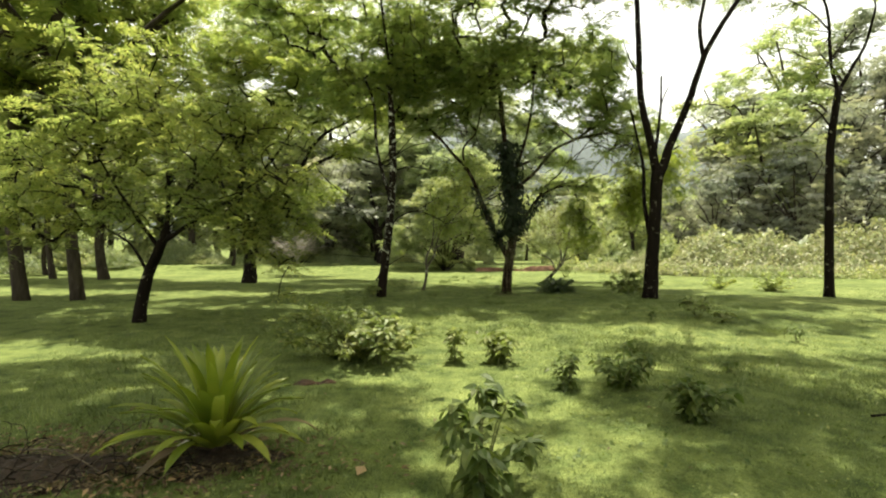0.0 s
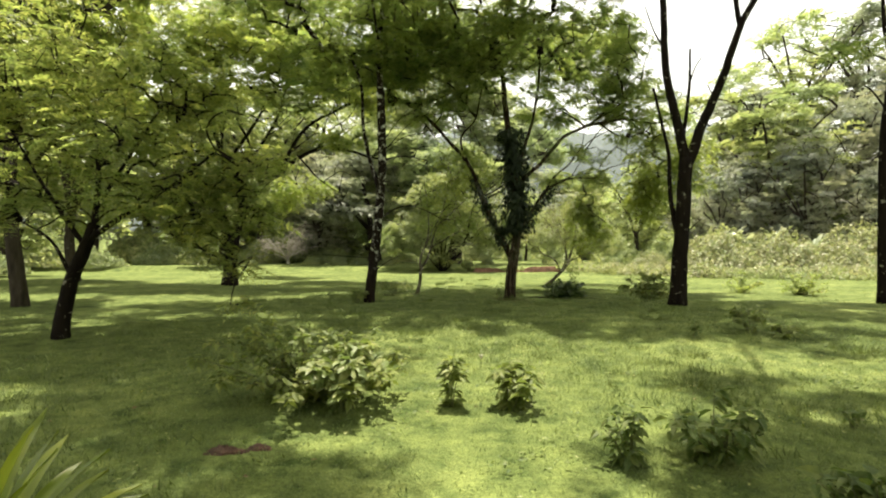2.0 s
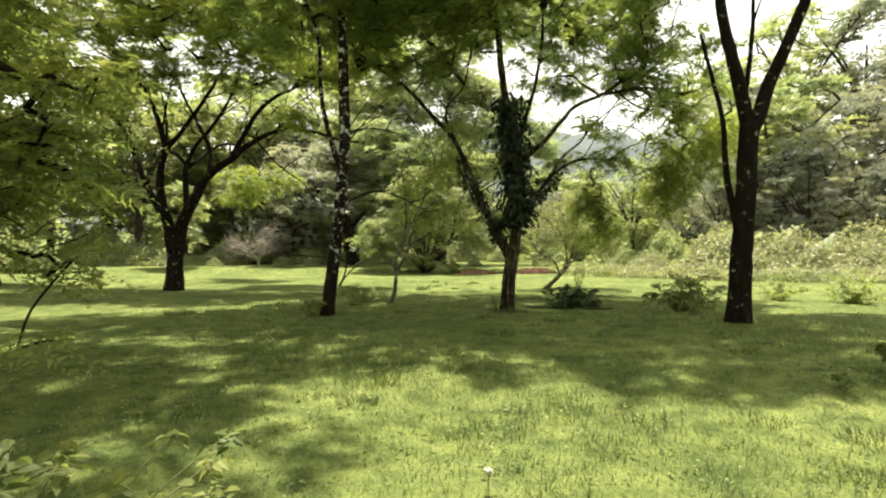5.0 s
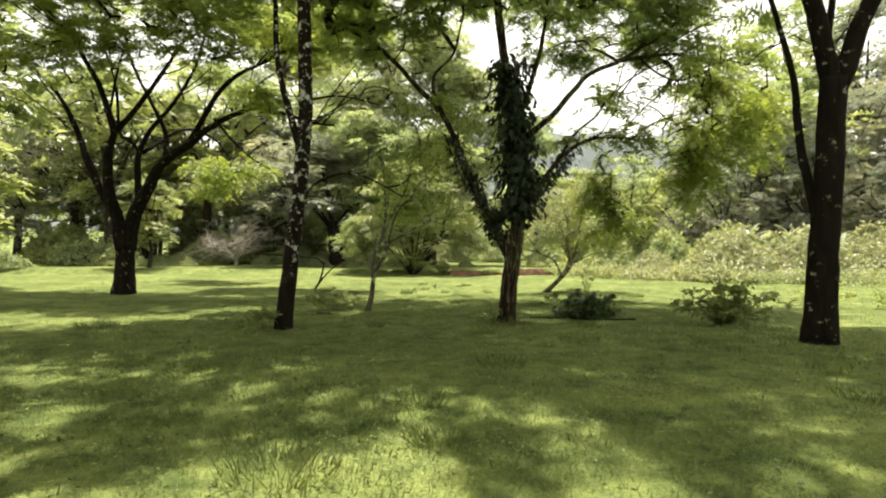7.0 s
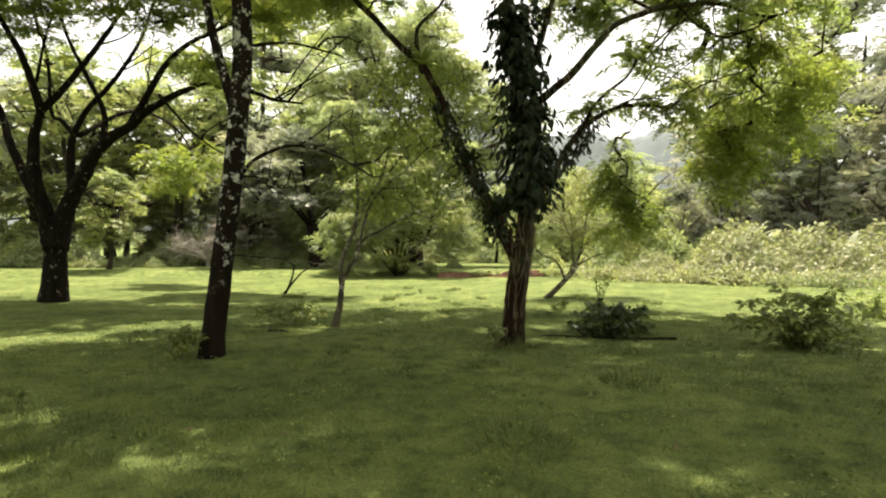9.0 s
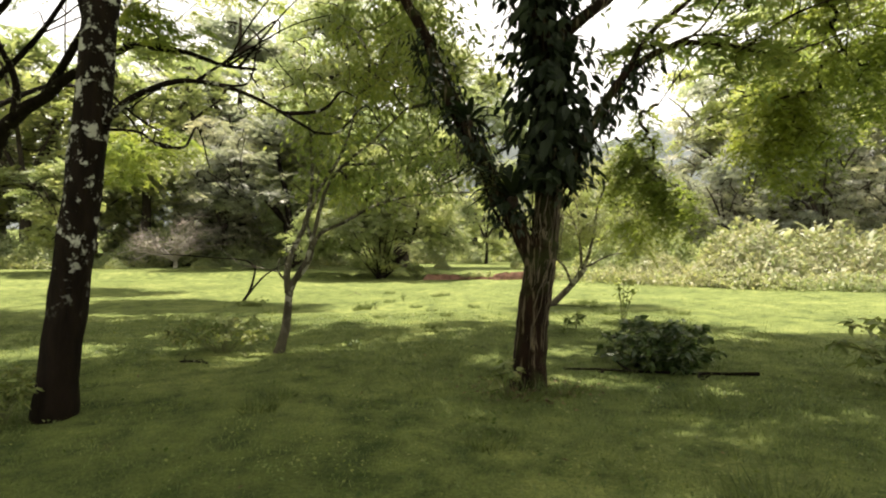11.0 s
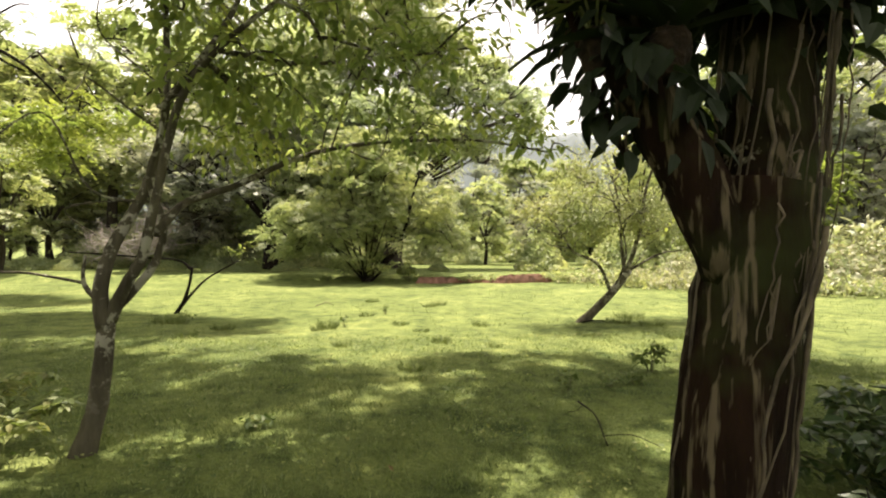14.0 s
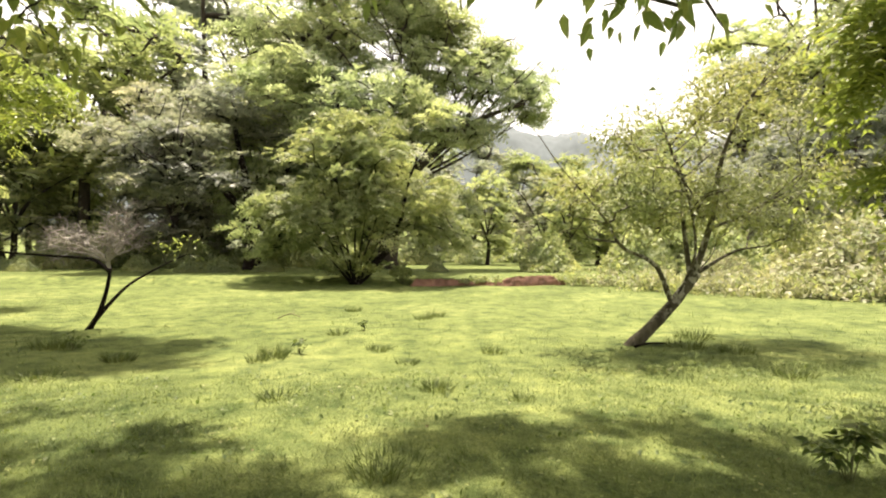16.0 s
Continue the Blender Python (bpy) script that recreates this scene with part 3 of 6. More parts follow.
t.pad(5.2, 1.8, 6.2, 1.6, 1.5, 0.7, 45).pad(2.7, 0.6, 4.9, 0.9, 0.5, 0.35, 12).pad(3.0, 0.6, 4.0, 0.7, 0.4, 0.3, 12).pad(1.6, 0.5, 3.9, 0.5, 0.4, 0.3, 6).pad(3.4, 1.0, 6.3, 1.1, 0.8, 0.4, 22).pad(-3.2, 2.2, 6.8, 1.4, 1.2, 0.5, 26)
t.finish(0.165, 0.064, 80, 0.215, 0.55, 0.5, spear=True)
# its drooping boughs; the sunlight on them is put into a second, yellower leaf colour
t.clumps, t.leaf = [], LEAF_GOLD
t.pad(6.2, 2.2, 5.1, 1.2, 1.0, 1.5, 85).pad(7.3, 3.4, 4.9, 1.5, 1.4, 1.6, 110).pad(5.7, 3.4, 4.4, 0.9, 1.0, 1.1, 50).pad(4.2, 5.3, 3.0, 0.8, 0.9, 1.6, 105).pad(4.6, 4.6, 2.3, 0.5, 0.5, 0.7, 20).pad(6.2, 3.4, 3.6, 0.85, 0.9, 1.1, 70)
t.finish(0.14, 0.06, 72, 0.22, 1.1, 0.8, 0.003, spear=True)

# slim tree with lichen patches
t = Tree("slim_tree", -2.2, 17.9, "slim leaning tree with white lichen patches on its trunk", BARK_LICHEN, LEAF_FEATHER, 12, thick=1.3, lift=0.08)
t.limb(0.165, 0.13, (-0.05, 0.0, -0.08), (0.09, 0.0, 1.05), (0.24, 0.0, 2.3), (0.37, 0.0, 4.0), (0.38, 0.0, 5.36), (0.34, 0.0, 6.73))
t.limb(0.12, 0.04, (0.34, 0, 6.5), (0.26, 0.2, 8.3), (0.38, 0.37, 10.0), (0.66, 0.53, 11.6))
t.limb(0.08, 0.04, (0.34, 0.0, 3.32), (0.07, 0.09, 4.19), (-0.14, 0.16, 4.95), (-0.27, 0.24, 5.79), (-0.34, 0.36, 7.01), (-0.7, 0.4, 8.0))
t.limb(0.036, 0.014, (0.27, 0, 2.5), (0.58, -0.06, 2.8), (0.95, -0.1, 2.98), (1.3, -0.1, 3.02), (1.75, -0.1, 2.9), (2.3, 0.0, 2.6))
t.limb(0.016, 0.006, (0.35, 0, 2.58), (0.7, -0.05, 2.55), (0.95, -0.12, 2.4), (1.15, -0.1, 2.42))
t.limb(0.03, 0.012, (0.37, 0, 4.5), (1.0, 0.3, 4.7), (1.8, 0.5, 4.6))
t.limb(0.05, 0.02, (0.27, 0.15, 8.0), (0.2, -2.6, 9.8), (0.0, -5.2, 11.0))
t.sprout(8, 0.02, 1.4, 0.5)
# The highest pads, towards the front and left, are added to shade the grass.
t.pad(-4.2, 1.2, 10.8, 2.6, 2.6, 0.9, 150).pad(-0.2, -5.8, 11.6, 2.3, 2.6, 0.8, 110).pad(-3.6, -2.2, 12.0, 2.8, 2.6, 0.8, 130).pad(-0.8, -3.3, 11.4, 2.2, 1.8, 0.7, 80).pad(2.1, 0.0, 2.6, 0.3, 0.3, 0.2, 2).pad(-0.3, 1.2, 10.2, 3.8, 4.0, 2.0, 330).pad(-0.5, 3.9, 11.2, 2.4, 1.6, 0.7, 95).pad(-1.1, 0.4, 7.7, 1.9, 1.9, 1.0, 75).pad(1.1, 0.6, 7.9, 1.4, 1.5, 0.9, 50)
t.finish(0.17, 0.06, 88, 0.22, 0.45, 0.5, spear=True)

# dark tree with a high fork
t = Tree("forked_tree", 6.12, 14.6, "tall tree with shade-darkened bark and a wide high fork", BARK_SHADED, LEAF_FEATHER, 13, lift=0.02)
t.limb(0.205, 0.165, (0.0, 0.0, 0.0), (0.06, 0.0, 1.02), (0.13, 0.0, 2.16), (0.24, 0.0, 3.75))
t.limb(0.14, 0.07, (0.24, 0.0, 3.55), (0.03, 0.1, 4.8), (-0.18, 0.22, 6.0), (-0.18, 0.39, 7.76), (-0.16, 0.56, 9.56))
t.limb(0.14, 0.05, (0.26, 0.0, 3.55), (0.61, -0.09, 4.59), (1.04, -0.22, 5.7), (1.45, -0.37, 7.04), (2.16, -0.53, 8.33), (2.73, -0.65, 9.23))
t.limb(0.065, 0.04, (1.42, -0.35, 6.9), (1.35, -0.25, 7.79), (1.5, -0.2, 8.57), (1.88, 0.0, 9.8))
t.limb(0.055, 0.025, (0.16, 0.05, 4.05), (0.36, 0.1, 5.55), (0.44, 0.2, 6.63))
t.limb(0.025, 0.01, (0.37, 0.1, 5.7), (0.52, 0.12, 6.1), (0.72, 0.14, 6.4))
t.limb(0.07, 0.03, (0.04, 0.05, 1.7), (-0.05, 0.24, 2.8), (0.0, 0.45, 3.9), (-0.12, 0.62, 4.8), (-0.25, 0.81, 5.8))
t.limb(0.03, 0.012, (-0.18, 0.3, 6.7), (-0.45, 0.3, 7.1), (-0.7, 0.3, 7.8))
# All pads but the first lie above the view; several only throw shade.
t.pad(-0.2, 1.3, 5.2, 0.7, 0.8, 1.0, 10).pad(3.6, 2.2, 11.4, 2.9, 2.8, 1.0, 150).pad(-1.0, 1.4, 11.9, 3.2, 2.9, 1.1, 190).pad(-2.6, 0.4, 12.4, 2.6, 2.0, 0.8, 50).pad(-0.6, 4.4, 12.0, 2.6, 1.2, 0.6, 90).pad(-1.6, 3.4, 12.1, 1.7, 1.5, 0.6, 75).pad(2.6, -0.6, 12.6, 2.6, 2.4, 0.8, 20).pad(1.7, 3.0, 12.5, 3.2, 3.2, 1.0, 150).pad(-2.0, -4.2, 11.8, 1.2, 0.9, 0.5, 36).pad(0.4, -1.4, 12.0, 2.0, 1.2, 0.6, 60)
t.finish(0.17, 0.06, 84, 0.22, 0.45, 0.5, spear=True)

# slender tree to the side
t = Tree("slender_tree", 11.4, 14.55, "slender dark tree forking into two thin stems", BARK_SHADED, LEAF_FEATHER, 14)
t.limb(0.135, 0.09, (-0.01, 0.0, -0.05), (0.01, 0.0, 2.08), (0.04, 0.0, 4.42), (0.28, 0.0, 6.2))
t.limb(0.06, 0.03, (0.26, 0.0, 6.05), (0.12, 0.1, 7.13), (0.14, 0.23, 8.54), (-0.2, 0.34, 9.61))
t.limb(0.06, 0.03, (0.26, 0.0, 6.05), (0.64, -0.08, 6.81), (0.94, -0.16, 7.44), (1.14, -0.27, 8.45))
t.limb(0.03, 0.015, (0.08, 0, 4.95), (-0.13, 0.1, 5.4), (-0.33, 0.17, 5.65))
t.limb(0.03, 0.015, (0.13, 0.1, 7.9), (-0.5, 0.1, 8.5), (-1.3, 0.1, 8.9))
t.pad(-0.9, 0.3, 9.4, 1.8, 1.5, 0.6, 30).pad(-0.4, 0.2, 6.7, 0.7, 0.7, 0.5, 12).pad(1.4, -0.2, 9.8, 1.8, 1.8, 0.7, 45)
t.finish(0.17, 0.06, 80, 0.26, 0.4, 0.6, spear=True)

# leafy tree, low crown
t = Tree("leafy_tree", -6.45, 10.45, "small leaning tree with a dense low broad-leaved crown", BARK_SHADED, LEAF_BROAD, 15, thick=0.78)
t.limb(0.13, 0.09, (0.0, 0, -0.01), (0.15, 0, 0.84), (0.38, 0, 1.42), (0.59, 0, 1.95))
t.limb(0.06, 0.02, (0.59, 0, 1.9), (0.56, 0.15, 2.73), (0.4, 0.32, 3.59), (0.13, 0.48, 4.48))
t.limb(0.06, 0.015, (0.5, 0, 1.7), (1.35, -0.24, 2.17), (2.26, -0.53, 2.59), (3.02, -0.79, 3.05))
t.limb(0.05, 0.015, (0.44, 0, 1.55), (-0.16, 0.16, 2.25), (-0.75, 0.33, 2.99), (-1.21, 0.47, 3.62))
t.limb(0.04, 0.015, (0.58, 0.05, 2.2), (1.43, -0.41, 3.0), (2.17, -0.81, 3.69))
t.limb(0.04, 0.015, (0.22, 0, 1.0), (-0.36, 0.28, 1.66), (-1.15, 0.55, 2.04))
t.pad(-1.6, 0.3, 3.0, 1.7, 1.7, 1.2, 150).pad(0.3, 0.2, 3.9, 1.8, 1.8, 1.1, 160).pad(2.0, -0.4, 3.2, 1.5, 1.5, 1.1, 130).pad(2.6, -0.6, 2.0, 1.1, 1.1, 0.8, 80)
t.pad(-2.6, 0.4, 2.3, 1.2, 1.4, 1.1, 90).pad(0.7, 0.3, 2.7, 1.7, 1.4, 0.8, 80).pad(0.2, 0.3, 4.9, 1.4, 1.4, 0.7, 75)
t.pad(2.9, -0.3, 2.5, 0.9, 1.1, 0.9, 90).pad(2.2, -0.2, 3.9, 1.2, 1.2, 0.8, 80).pad(-1.2, 0.3, 4.3, 1.6, 1.5, 0.9, 110).pad(2.9, -0.2, 1.6, 0.7, 0.7, 0.45, 30).pad(-3.2, 0.6, 3.4, 1.5, 1.5, 1.0, 90)
t.pad(-0.6, 0.5, 5.6, 1.3, 1.3, 0.6, 50).fringe(46, 0.55, 7)
t.finish(0.09, 0.042, 72, 0.185, 0.5, 0.7, 0.005, spear=True)

# many-limbed tree
t = Tree("many_limbed_tree", -10.7, 27.4, "wide vase-shaped tree with many dark arching limbs", BARK_SHADED, LEAF_YELLOW, 16, size=1.6, thick=1.25)
t.limb(0.37, 0.27, (-0.04, 0, -0.11), (0.0, 0, 1.2), (0.04, 0, 2.3), (0.06, 0, 2.75))
t.limb(0.312, 0.112, (-0.06, 0.0, 1.7), (-0.24, 0.0, 2.75), (-0.44, -0.13, 4.04), (-0.43, -0.27, 5.22), (-0.20, -0.40, 6.17))
t.limb(0.138, 0.05, (-0.20, -0.40, 6.09), (-0.32, -0.65, 6.91), (-0.57, -0.90, 7.97), (-1.07, -1.15, 8.99), (-1.15, -1.40, 9.43))
t.limb(0.125, 0.0438, (-0.20, -0.40, 6.12), (0.38, -0.20, 6.92), (1.12, 0.00, 8.23), (1.75, 0.20, 9.42), (2.24, 0.40, 10.32))
t.limb(0.05, 0.025, (-0.35, -0.40, 6.99), (-0.14, -0.30, 8.53), (0.22, -0.20, 9.94))
t.limb(0.213, 0.0625, (-0.18, 0.0, 2.3), (-0.5, 0.05, 3.1), (-1.39, 0.30, 4.56), (-2.05, 0.60, 5.85), (-2.88, 0.90, 7.34), (-3.42, 1.20, 8.07))
t.limb(0.325, 0.0375, (0.08, 0.0, 1.7), (0.34, 0.0, 2.85), (1.13, -0.23, 4.05), (1.69, -0.47, 4.92), (2.67, -0.70, 5.63), (3.77, -0.93, 6.48), (4.85, -1.17, 6.80), (5.92, -1.40, 6.83))
t.limb(0.163, 0.0438, (0.42, 0.0, 2.9), (0.5, 0.05, 3.6), (0.36, 0.20, 4.88), (0.31, 0.40, 5.54), (0.64, 0.60, 6.39), (1.44, 0.80, 7.59), (2.11, 1.00, 8.98), (2.48, 1.20, 10.56))
t.limb(0.0875, 0.0375, (0.37, 0.30, 5.49), (-0.25, 0.58, 6.04), (-0.73, 0.85, 6.39), (-1.07, 1.12, 8.28), (-1.73, 1.40, 10.17))
t.limb(0.112, 0.0375, (1.52, -0.20, 4.90), (1.50, 0.00, 6.09), (0.87, 0.20, 7.37), (0.15, 0.40, 8.67), (-0.44, 0.60, 10.16))
t.limb(0.112, 0.0375, (2.55, -0.60, 5.58), (3.68, -0.75, 7.43), (4.46, -0.90, 8.13), (5.37, -1.05, 8.54), (6.27, -1.20, 8.95))
t.limb(0.0875, 0.0312, (5.5, -1.4, 6.75), (6.4, -1.5, 6.6), (7.3, -1.6, 6.3), (8.2, -1.8, 6.15))
t.limb(0.05, 0.015, (3.7, -1.1, 6.5), (4.58, -1.1, 5.5), (5.4, -1.4, 4.85), (5.9, -1.5, 4.6))
t.limb(0.09, 0.02, (0.4, 0.4, 5.5), (1.0, 2.4, 6.9), (1.3, 4.8, 7.1), (1.2, 7.0, 6.6), (0.8, 8.6, 5.8))
t.sprout(50, 0.03, 2.4, 0.8, 0.1, 0.2)
t.pad(5.7, -1.4, 4.6, 0.5, 0.4, 0.3, 4)
t.pad(-4.2, 0, 11.2, 3.6, 3.8, 1.4, 120).pad(0, 0, 12.0, 4.2, 4.4, 1.6, 200).pad(3.6, -1, 10.9, 3.6, 3.6, 1.3, 160).pad(6.2, -1.3, 9.0, 2.4, 2.2, 0.8, 60)
# The last two pads are added to shade the open grass in front of them.
t.pad(-5.8, -0.5, 9.4, 2.6, 2.6, 1.1, 65).pad(5.9, -1.9, 6.9, 1.3, 1.3, 0.45, 16).pad(-1, -1.5, 9.9, 3, 2, 0.9, 65).pad(-2.4, 0, 8.8, 3.4, 3, 0.7, 70).pad(2.6, -0.8, 9.1, 3, 2.5, 0.7, 36).pad(-1.5, 0.5, 13.6, 4.6, 4.6, 1.8, 170).pad(2.5, 0, 12.9, 3.6, 3.6, 1.4, 90).pad(5.2, 4.4, 12.6, 3.2, 1.9, 0.9, 190).pad(8.0, 3.2, 12.2, 2.4, 1.4, 0.8, 90)
t.finish(0.24, 0.09, 70, 0.36, 0.35, 0.5, 0.008, 2, 3, True)
# its low bough of yellowing leaves
t.clumps, t.leaf = [], LEAF_GOLD
t.pad(1.2, 7.2, 5.9, 2.3, 1.8, 0.9, 100).pad(-0.4, 9.4, 5.2, 1.4, 1.4, 0.8, 40)
t.finish(0.2, 0.08, 66, 0.32, 0.7, 0.6, 0.007, 2, 3, True)

# pale-stemmed small tree
t = Tree("young_tree", -0.86, 20.62, "young pale-stemmed tree splitting low into thin stems", BARK_PALE, LEAF_YELLOW, 17)
t.limb(0.074, 0.056, (0.0, 0.0, -0.1), (0.1, 0.0, 0.22), (0.15, 0.0, 0.55), (0.18, 0.0, 0.95))
t.limb(0.058, 0.014, (0.17, 0.0, 0.9), (0.15, 0.0, 1.17), (0.21, 0.06, 1.51), (0.36, 0.13, 1.86), (0.46, 0.19, 2.33), (0.46, 0.25, 2.87), (0.4, 0.32, 3.54), (0.29, 0.38, 4.28))
t.limb(0.05, 0.012, (0.18, 0.0, 0.92), (0.33, -0.03, 1.2), (0.47, -0.07, 1.45), (0.61, -0.14, 1.96), (0.76, -0.21, 2.46), (1.03, -0.28, 2.78), (1.42, -0.35, 3.1), (1.9, -0.42, 3.59))
t.limb(0.036, 0.012, (0.19, 0.02, 0.98), (0.42, 0.1, 1.3), (0.5, 0.1, 1.6), (0.44, 0.02, 1.95), (0.58, -0.1, 2.3), (0.62, -0.1, 2.7))
t.limb(0.03, 0.01, (0.62, -0.22, 2.39), (0.95, -0.05, 3.0), (1.09, 0.11, 3.5), (1.19, 0.28, 4.23))
t.limb(0.035, 0.01, (0.5, -0.02, 1.55), (0.62, 0.22, 1.81), (0.94, 0.46, 2.0), (1.41, 0.7, 2.28), (1.86, 0.94, 2.44), (2.35, 1.18, 2.55), (3.2, 1.35, 2.6), (3.9, 1.45, 2.52))
t.limb(0.024, 0.008, (0.15, 0.0, 1.05), (0.02, 0.0, 1.2), (0.03, 0.0, 1.4))
t.limb(0.02, 0.008, (1.03, -0.28, 2.78), (1.5, 0.2, 2.9), (2.2, 0.5, 3.1), (2.9, 0.7, 3.3))
t.sprout(16, 0.011, 0.9, 0.8, 0.3, 0.5)
t.pad(1.1, 0.2, 3.3, 0.9, 0.9, 0.6, 30).pad(1.6, 0.0, 3.0, 1.0, 0.8, 0.5, 40).pad(1.2, 0.3, 4.1, 1.1, 1.1, 0.8, 60).pad(1.7, -0.2, 3.8, 1.1, 1.0, 0.6, 38).pad(1.4, 0.4, 2.7, 1.1, 0.8, 0.45, 36).pad(0.4, 2.2, 2.6, 0.6, 0.4, 0.3, 14)
t.pad(0.9, 0.2, 5.1, 1.4, 1.2, 0.6, 45).pad(2.4, -0.2, 4.3, 1.1, 1.0, 0.7, 46).pad(1.9, 0.2, 5.1, 1.1, 1.0, 0.5, 36).pad(0.85, 0.1, 2.7, 0.55, 0.5, 0.45, 20).pad(0.6, 0.3, 3.4, 0.5, 0.6, 0.5, 20).pad(3.3, 1.2, 2.66, 0.6, 0.4, 0.18, 14).pad(3.85, 1.4, 2.62, 0.45, 0.35, 0.15, 9).pad(2.5, 0.8, 2.45, 0.5, 0.3, 0.2, 9).pad(2.6, 0.6, 3.3, 0.8, 0.5, 0.3, 16)
t.finish(0.108, 0.05, 20, 0.19, 0.6, 0.7, 0.0032, oval=True)

# leaning airy tree
t = Tree("leaning_tree", 5.6, 27.5, "small slanting tree with a sparse airy crown", BARK_PALE, LEAF_OLIVE, 18, lift=0.08)
t.limb(0.1, 0.08, (-0.08, 0.0, -0.1), (0.38, 0.0, 0.29), (0.8, 0.0, 0.69), (1.12, 0.0, 1.08))
t.limb(0.045, 0.012, (0.7, 0.0, 0.6), (0.33, -0.13, 1.2), (-0.3, -0.26, 1.51), (-0.63, -0.37, 1.94), (-1.23, -0.54, 2.51))
t.limb(0.05, 0.015, (1.02, 0.0, 0.96), (1.0, 0.16, 1.81), (1.01, 0.35, 2.79), (0.76, 0.54, 3.81))
t.limb(0.06, 0.015, (1.08, 0.0, 1.04), (1.33, -0.1, 1.99), (1.45, -0.2, 2.99), (1.76, -0.3, 3.79), (2.36, -0.4, 4.51))
t.limb(0.035, 0.012, (1.08, 0.0, 1.04), (1.97, 0.23, 1.44), (2.76, 0.42, 1.55))
t.limb(0.03, 0.01, (1.29, -0.08, 1.81), (1.91, -0.24, 2.08), (2.49, -0.59, 2.67))
t.limb(0.03, 0.01, (0.76, 0, 0.66), (0.9, -0.3, 1.4), (0.6, -0.6, 2.2), (0.3, -0.7, 2.9))
t.sprout(18, 0.016, 0.9, 0.8, 0.0)
t.pad(-0.7, -0.4, 2.5, 0.9, 0.9, 0.5, 34).pad(0.35, 0.2, 3.2, 1.0, 1.0, 0.7, 48).pad(1.7, -0.2, 3.6, 1.2, 1.1, 0.8, 60).pad(2.35, 0.1, 2.5, 1.3, 1.1, 0.7, 62)
t.pad(1.1, 0, 2.2, 1.2, 1.0, 0.6, 56).pad(2.9, 0.3, 1.8, 0.8, 0.7, 0.35, 26).pad(0.2, -0.3, 2.0, 0.8, 0.7, 0.4, 24).pad(2.2, -0.3, 4.4, 0.7, 0.6, 0.35, 14)
t.finish(0.095, 0.036, 54, 0.19, 0.35, 0.6, 0.004)

# leafless sapling
t = Tree("bare_sapling", -3.9, 30.2, "nearly leafless forked sapling in the open grass", BARK_SHADED, LEAF_YELLOW, 19)
t.limb(0.055, 0.03, (-0.25, 0.0, -0.1), (-0.03, 0.0, 0.25), (0.13, 0.0, 0.74), (0.2, 0.0, 1.18))
t.limb(0.045, 0.012, (-0.07, 0.0, 0.16), (0.37, 0.08, 0.73), (0.81, 0.14, 1.07), (1.52, 0.22, 1.46))
t.limb(0.034, 0.016, (0.19, 0, 1.1), (-0.2, 0.1, 1.35), (-1.0, 0.1, 1.42), (-2.0, 0.1, 1.5), (-2.8, 0.1, 1.55))
t.pad(1.3, 0.2, 1.5, 0.6, 0.4, 0.3, 10).pad(-1.6, 0.1, 1.5, 0.5, 0.4, 0.2, 5)
t.finish(0.09, 0.035, 8, 0.15, 0.2, 0.6, 0.004)

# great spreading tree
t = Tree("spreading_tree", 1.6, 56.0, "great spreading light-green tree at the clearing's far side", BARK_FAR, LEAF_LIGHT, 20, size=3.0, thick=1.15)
t.limb(0.75, 0.6, (-0.02, 0, 0.0), (0.25, 0, 2.59), (0.63, 0, 6.71))
t.limb(0.42, 0.1, (0.6, 0, 5.9), (3.84, -0.84, 8.7), (6.58, -1.57, 10.65), (9.67, -2.32, 11.76))
t.limb(0.38, 0.1, (0.35, 0, 3.4), (-1.84, 0.6, 5.91), (-3.16, 1.38, 9.79), (-4.94, 2.09, 13.34))
t.limb(0.45, 0.1, (0.6, 0, 6.3), (1.46, 0.85, 11.09), (2.4, 1.6, 15.6), (2.7, 2.0, 18.0))
t.limb(0.32, 0.08, (0.6, 0, 6.0), (-0.6, -1.17, 9.7), (-1.74, -2.32, 12.85))
t.limb(0.2, 0.06, (5.2, -1.2, 9.7), (6.6, -1.5, 12.2), (8.4, -1.8, 13.6))
t.limb(0.2, 0.06, (1.3, 0.7, 10.2), (3.4, 0.2, 13.0), (5.2, -0.2, 15.2))
t.limb(0.18, 0.06, (-2.2, 0.8, 7.2), (-5.0, -0.4, 8.4), (-8.0, -0.5, 8.6))
for i in range(12):
    a, deep, far = math.radians(24 + 6.4 * i), 2.6 * math.sin(i * 2.4), 10.2 + 1.2 * math.sin(i * 1.7)
    c, s = math.cos(a), math.sin(a)
    t.limb(0.11, 0.025, (0.9 + 2.6 * c, -0.3, 6.2 + 2.0 * s), (0.8 + 0.5 * far * c, 0.4 * deep - 0.5, 6.4 + 0.42 * far * s), (0.7 + 0.8 * far * c, 0.8 * deep - 0.6, 6.6 + 0.78 * far * s), (0.6 + far * c, deep - 0.6, 6.6 + 1.05 * far * s))
t.sprout(44, 0.06, 3.0, 0.8, 0.0)
t.pad(5.6, -1.6, 9.8, 2.4, 2.0, 1.1, 45).pad(9.6, -0.5, 13.6, 2.0, 2.4, 1.1, 60).pad(7.4, 0, 15.6, 2.2, 2.4, 1.1, 70).pad(10.6, -0.5, 11.6, 1.3, 2.0, 0.7, 28).pad(4.8, 0, 17.6, 2.4, 2.6, 1.2, 80)
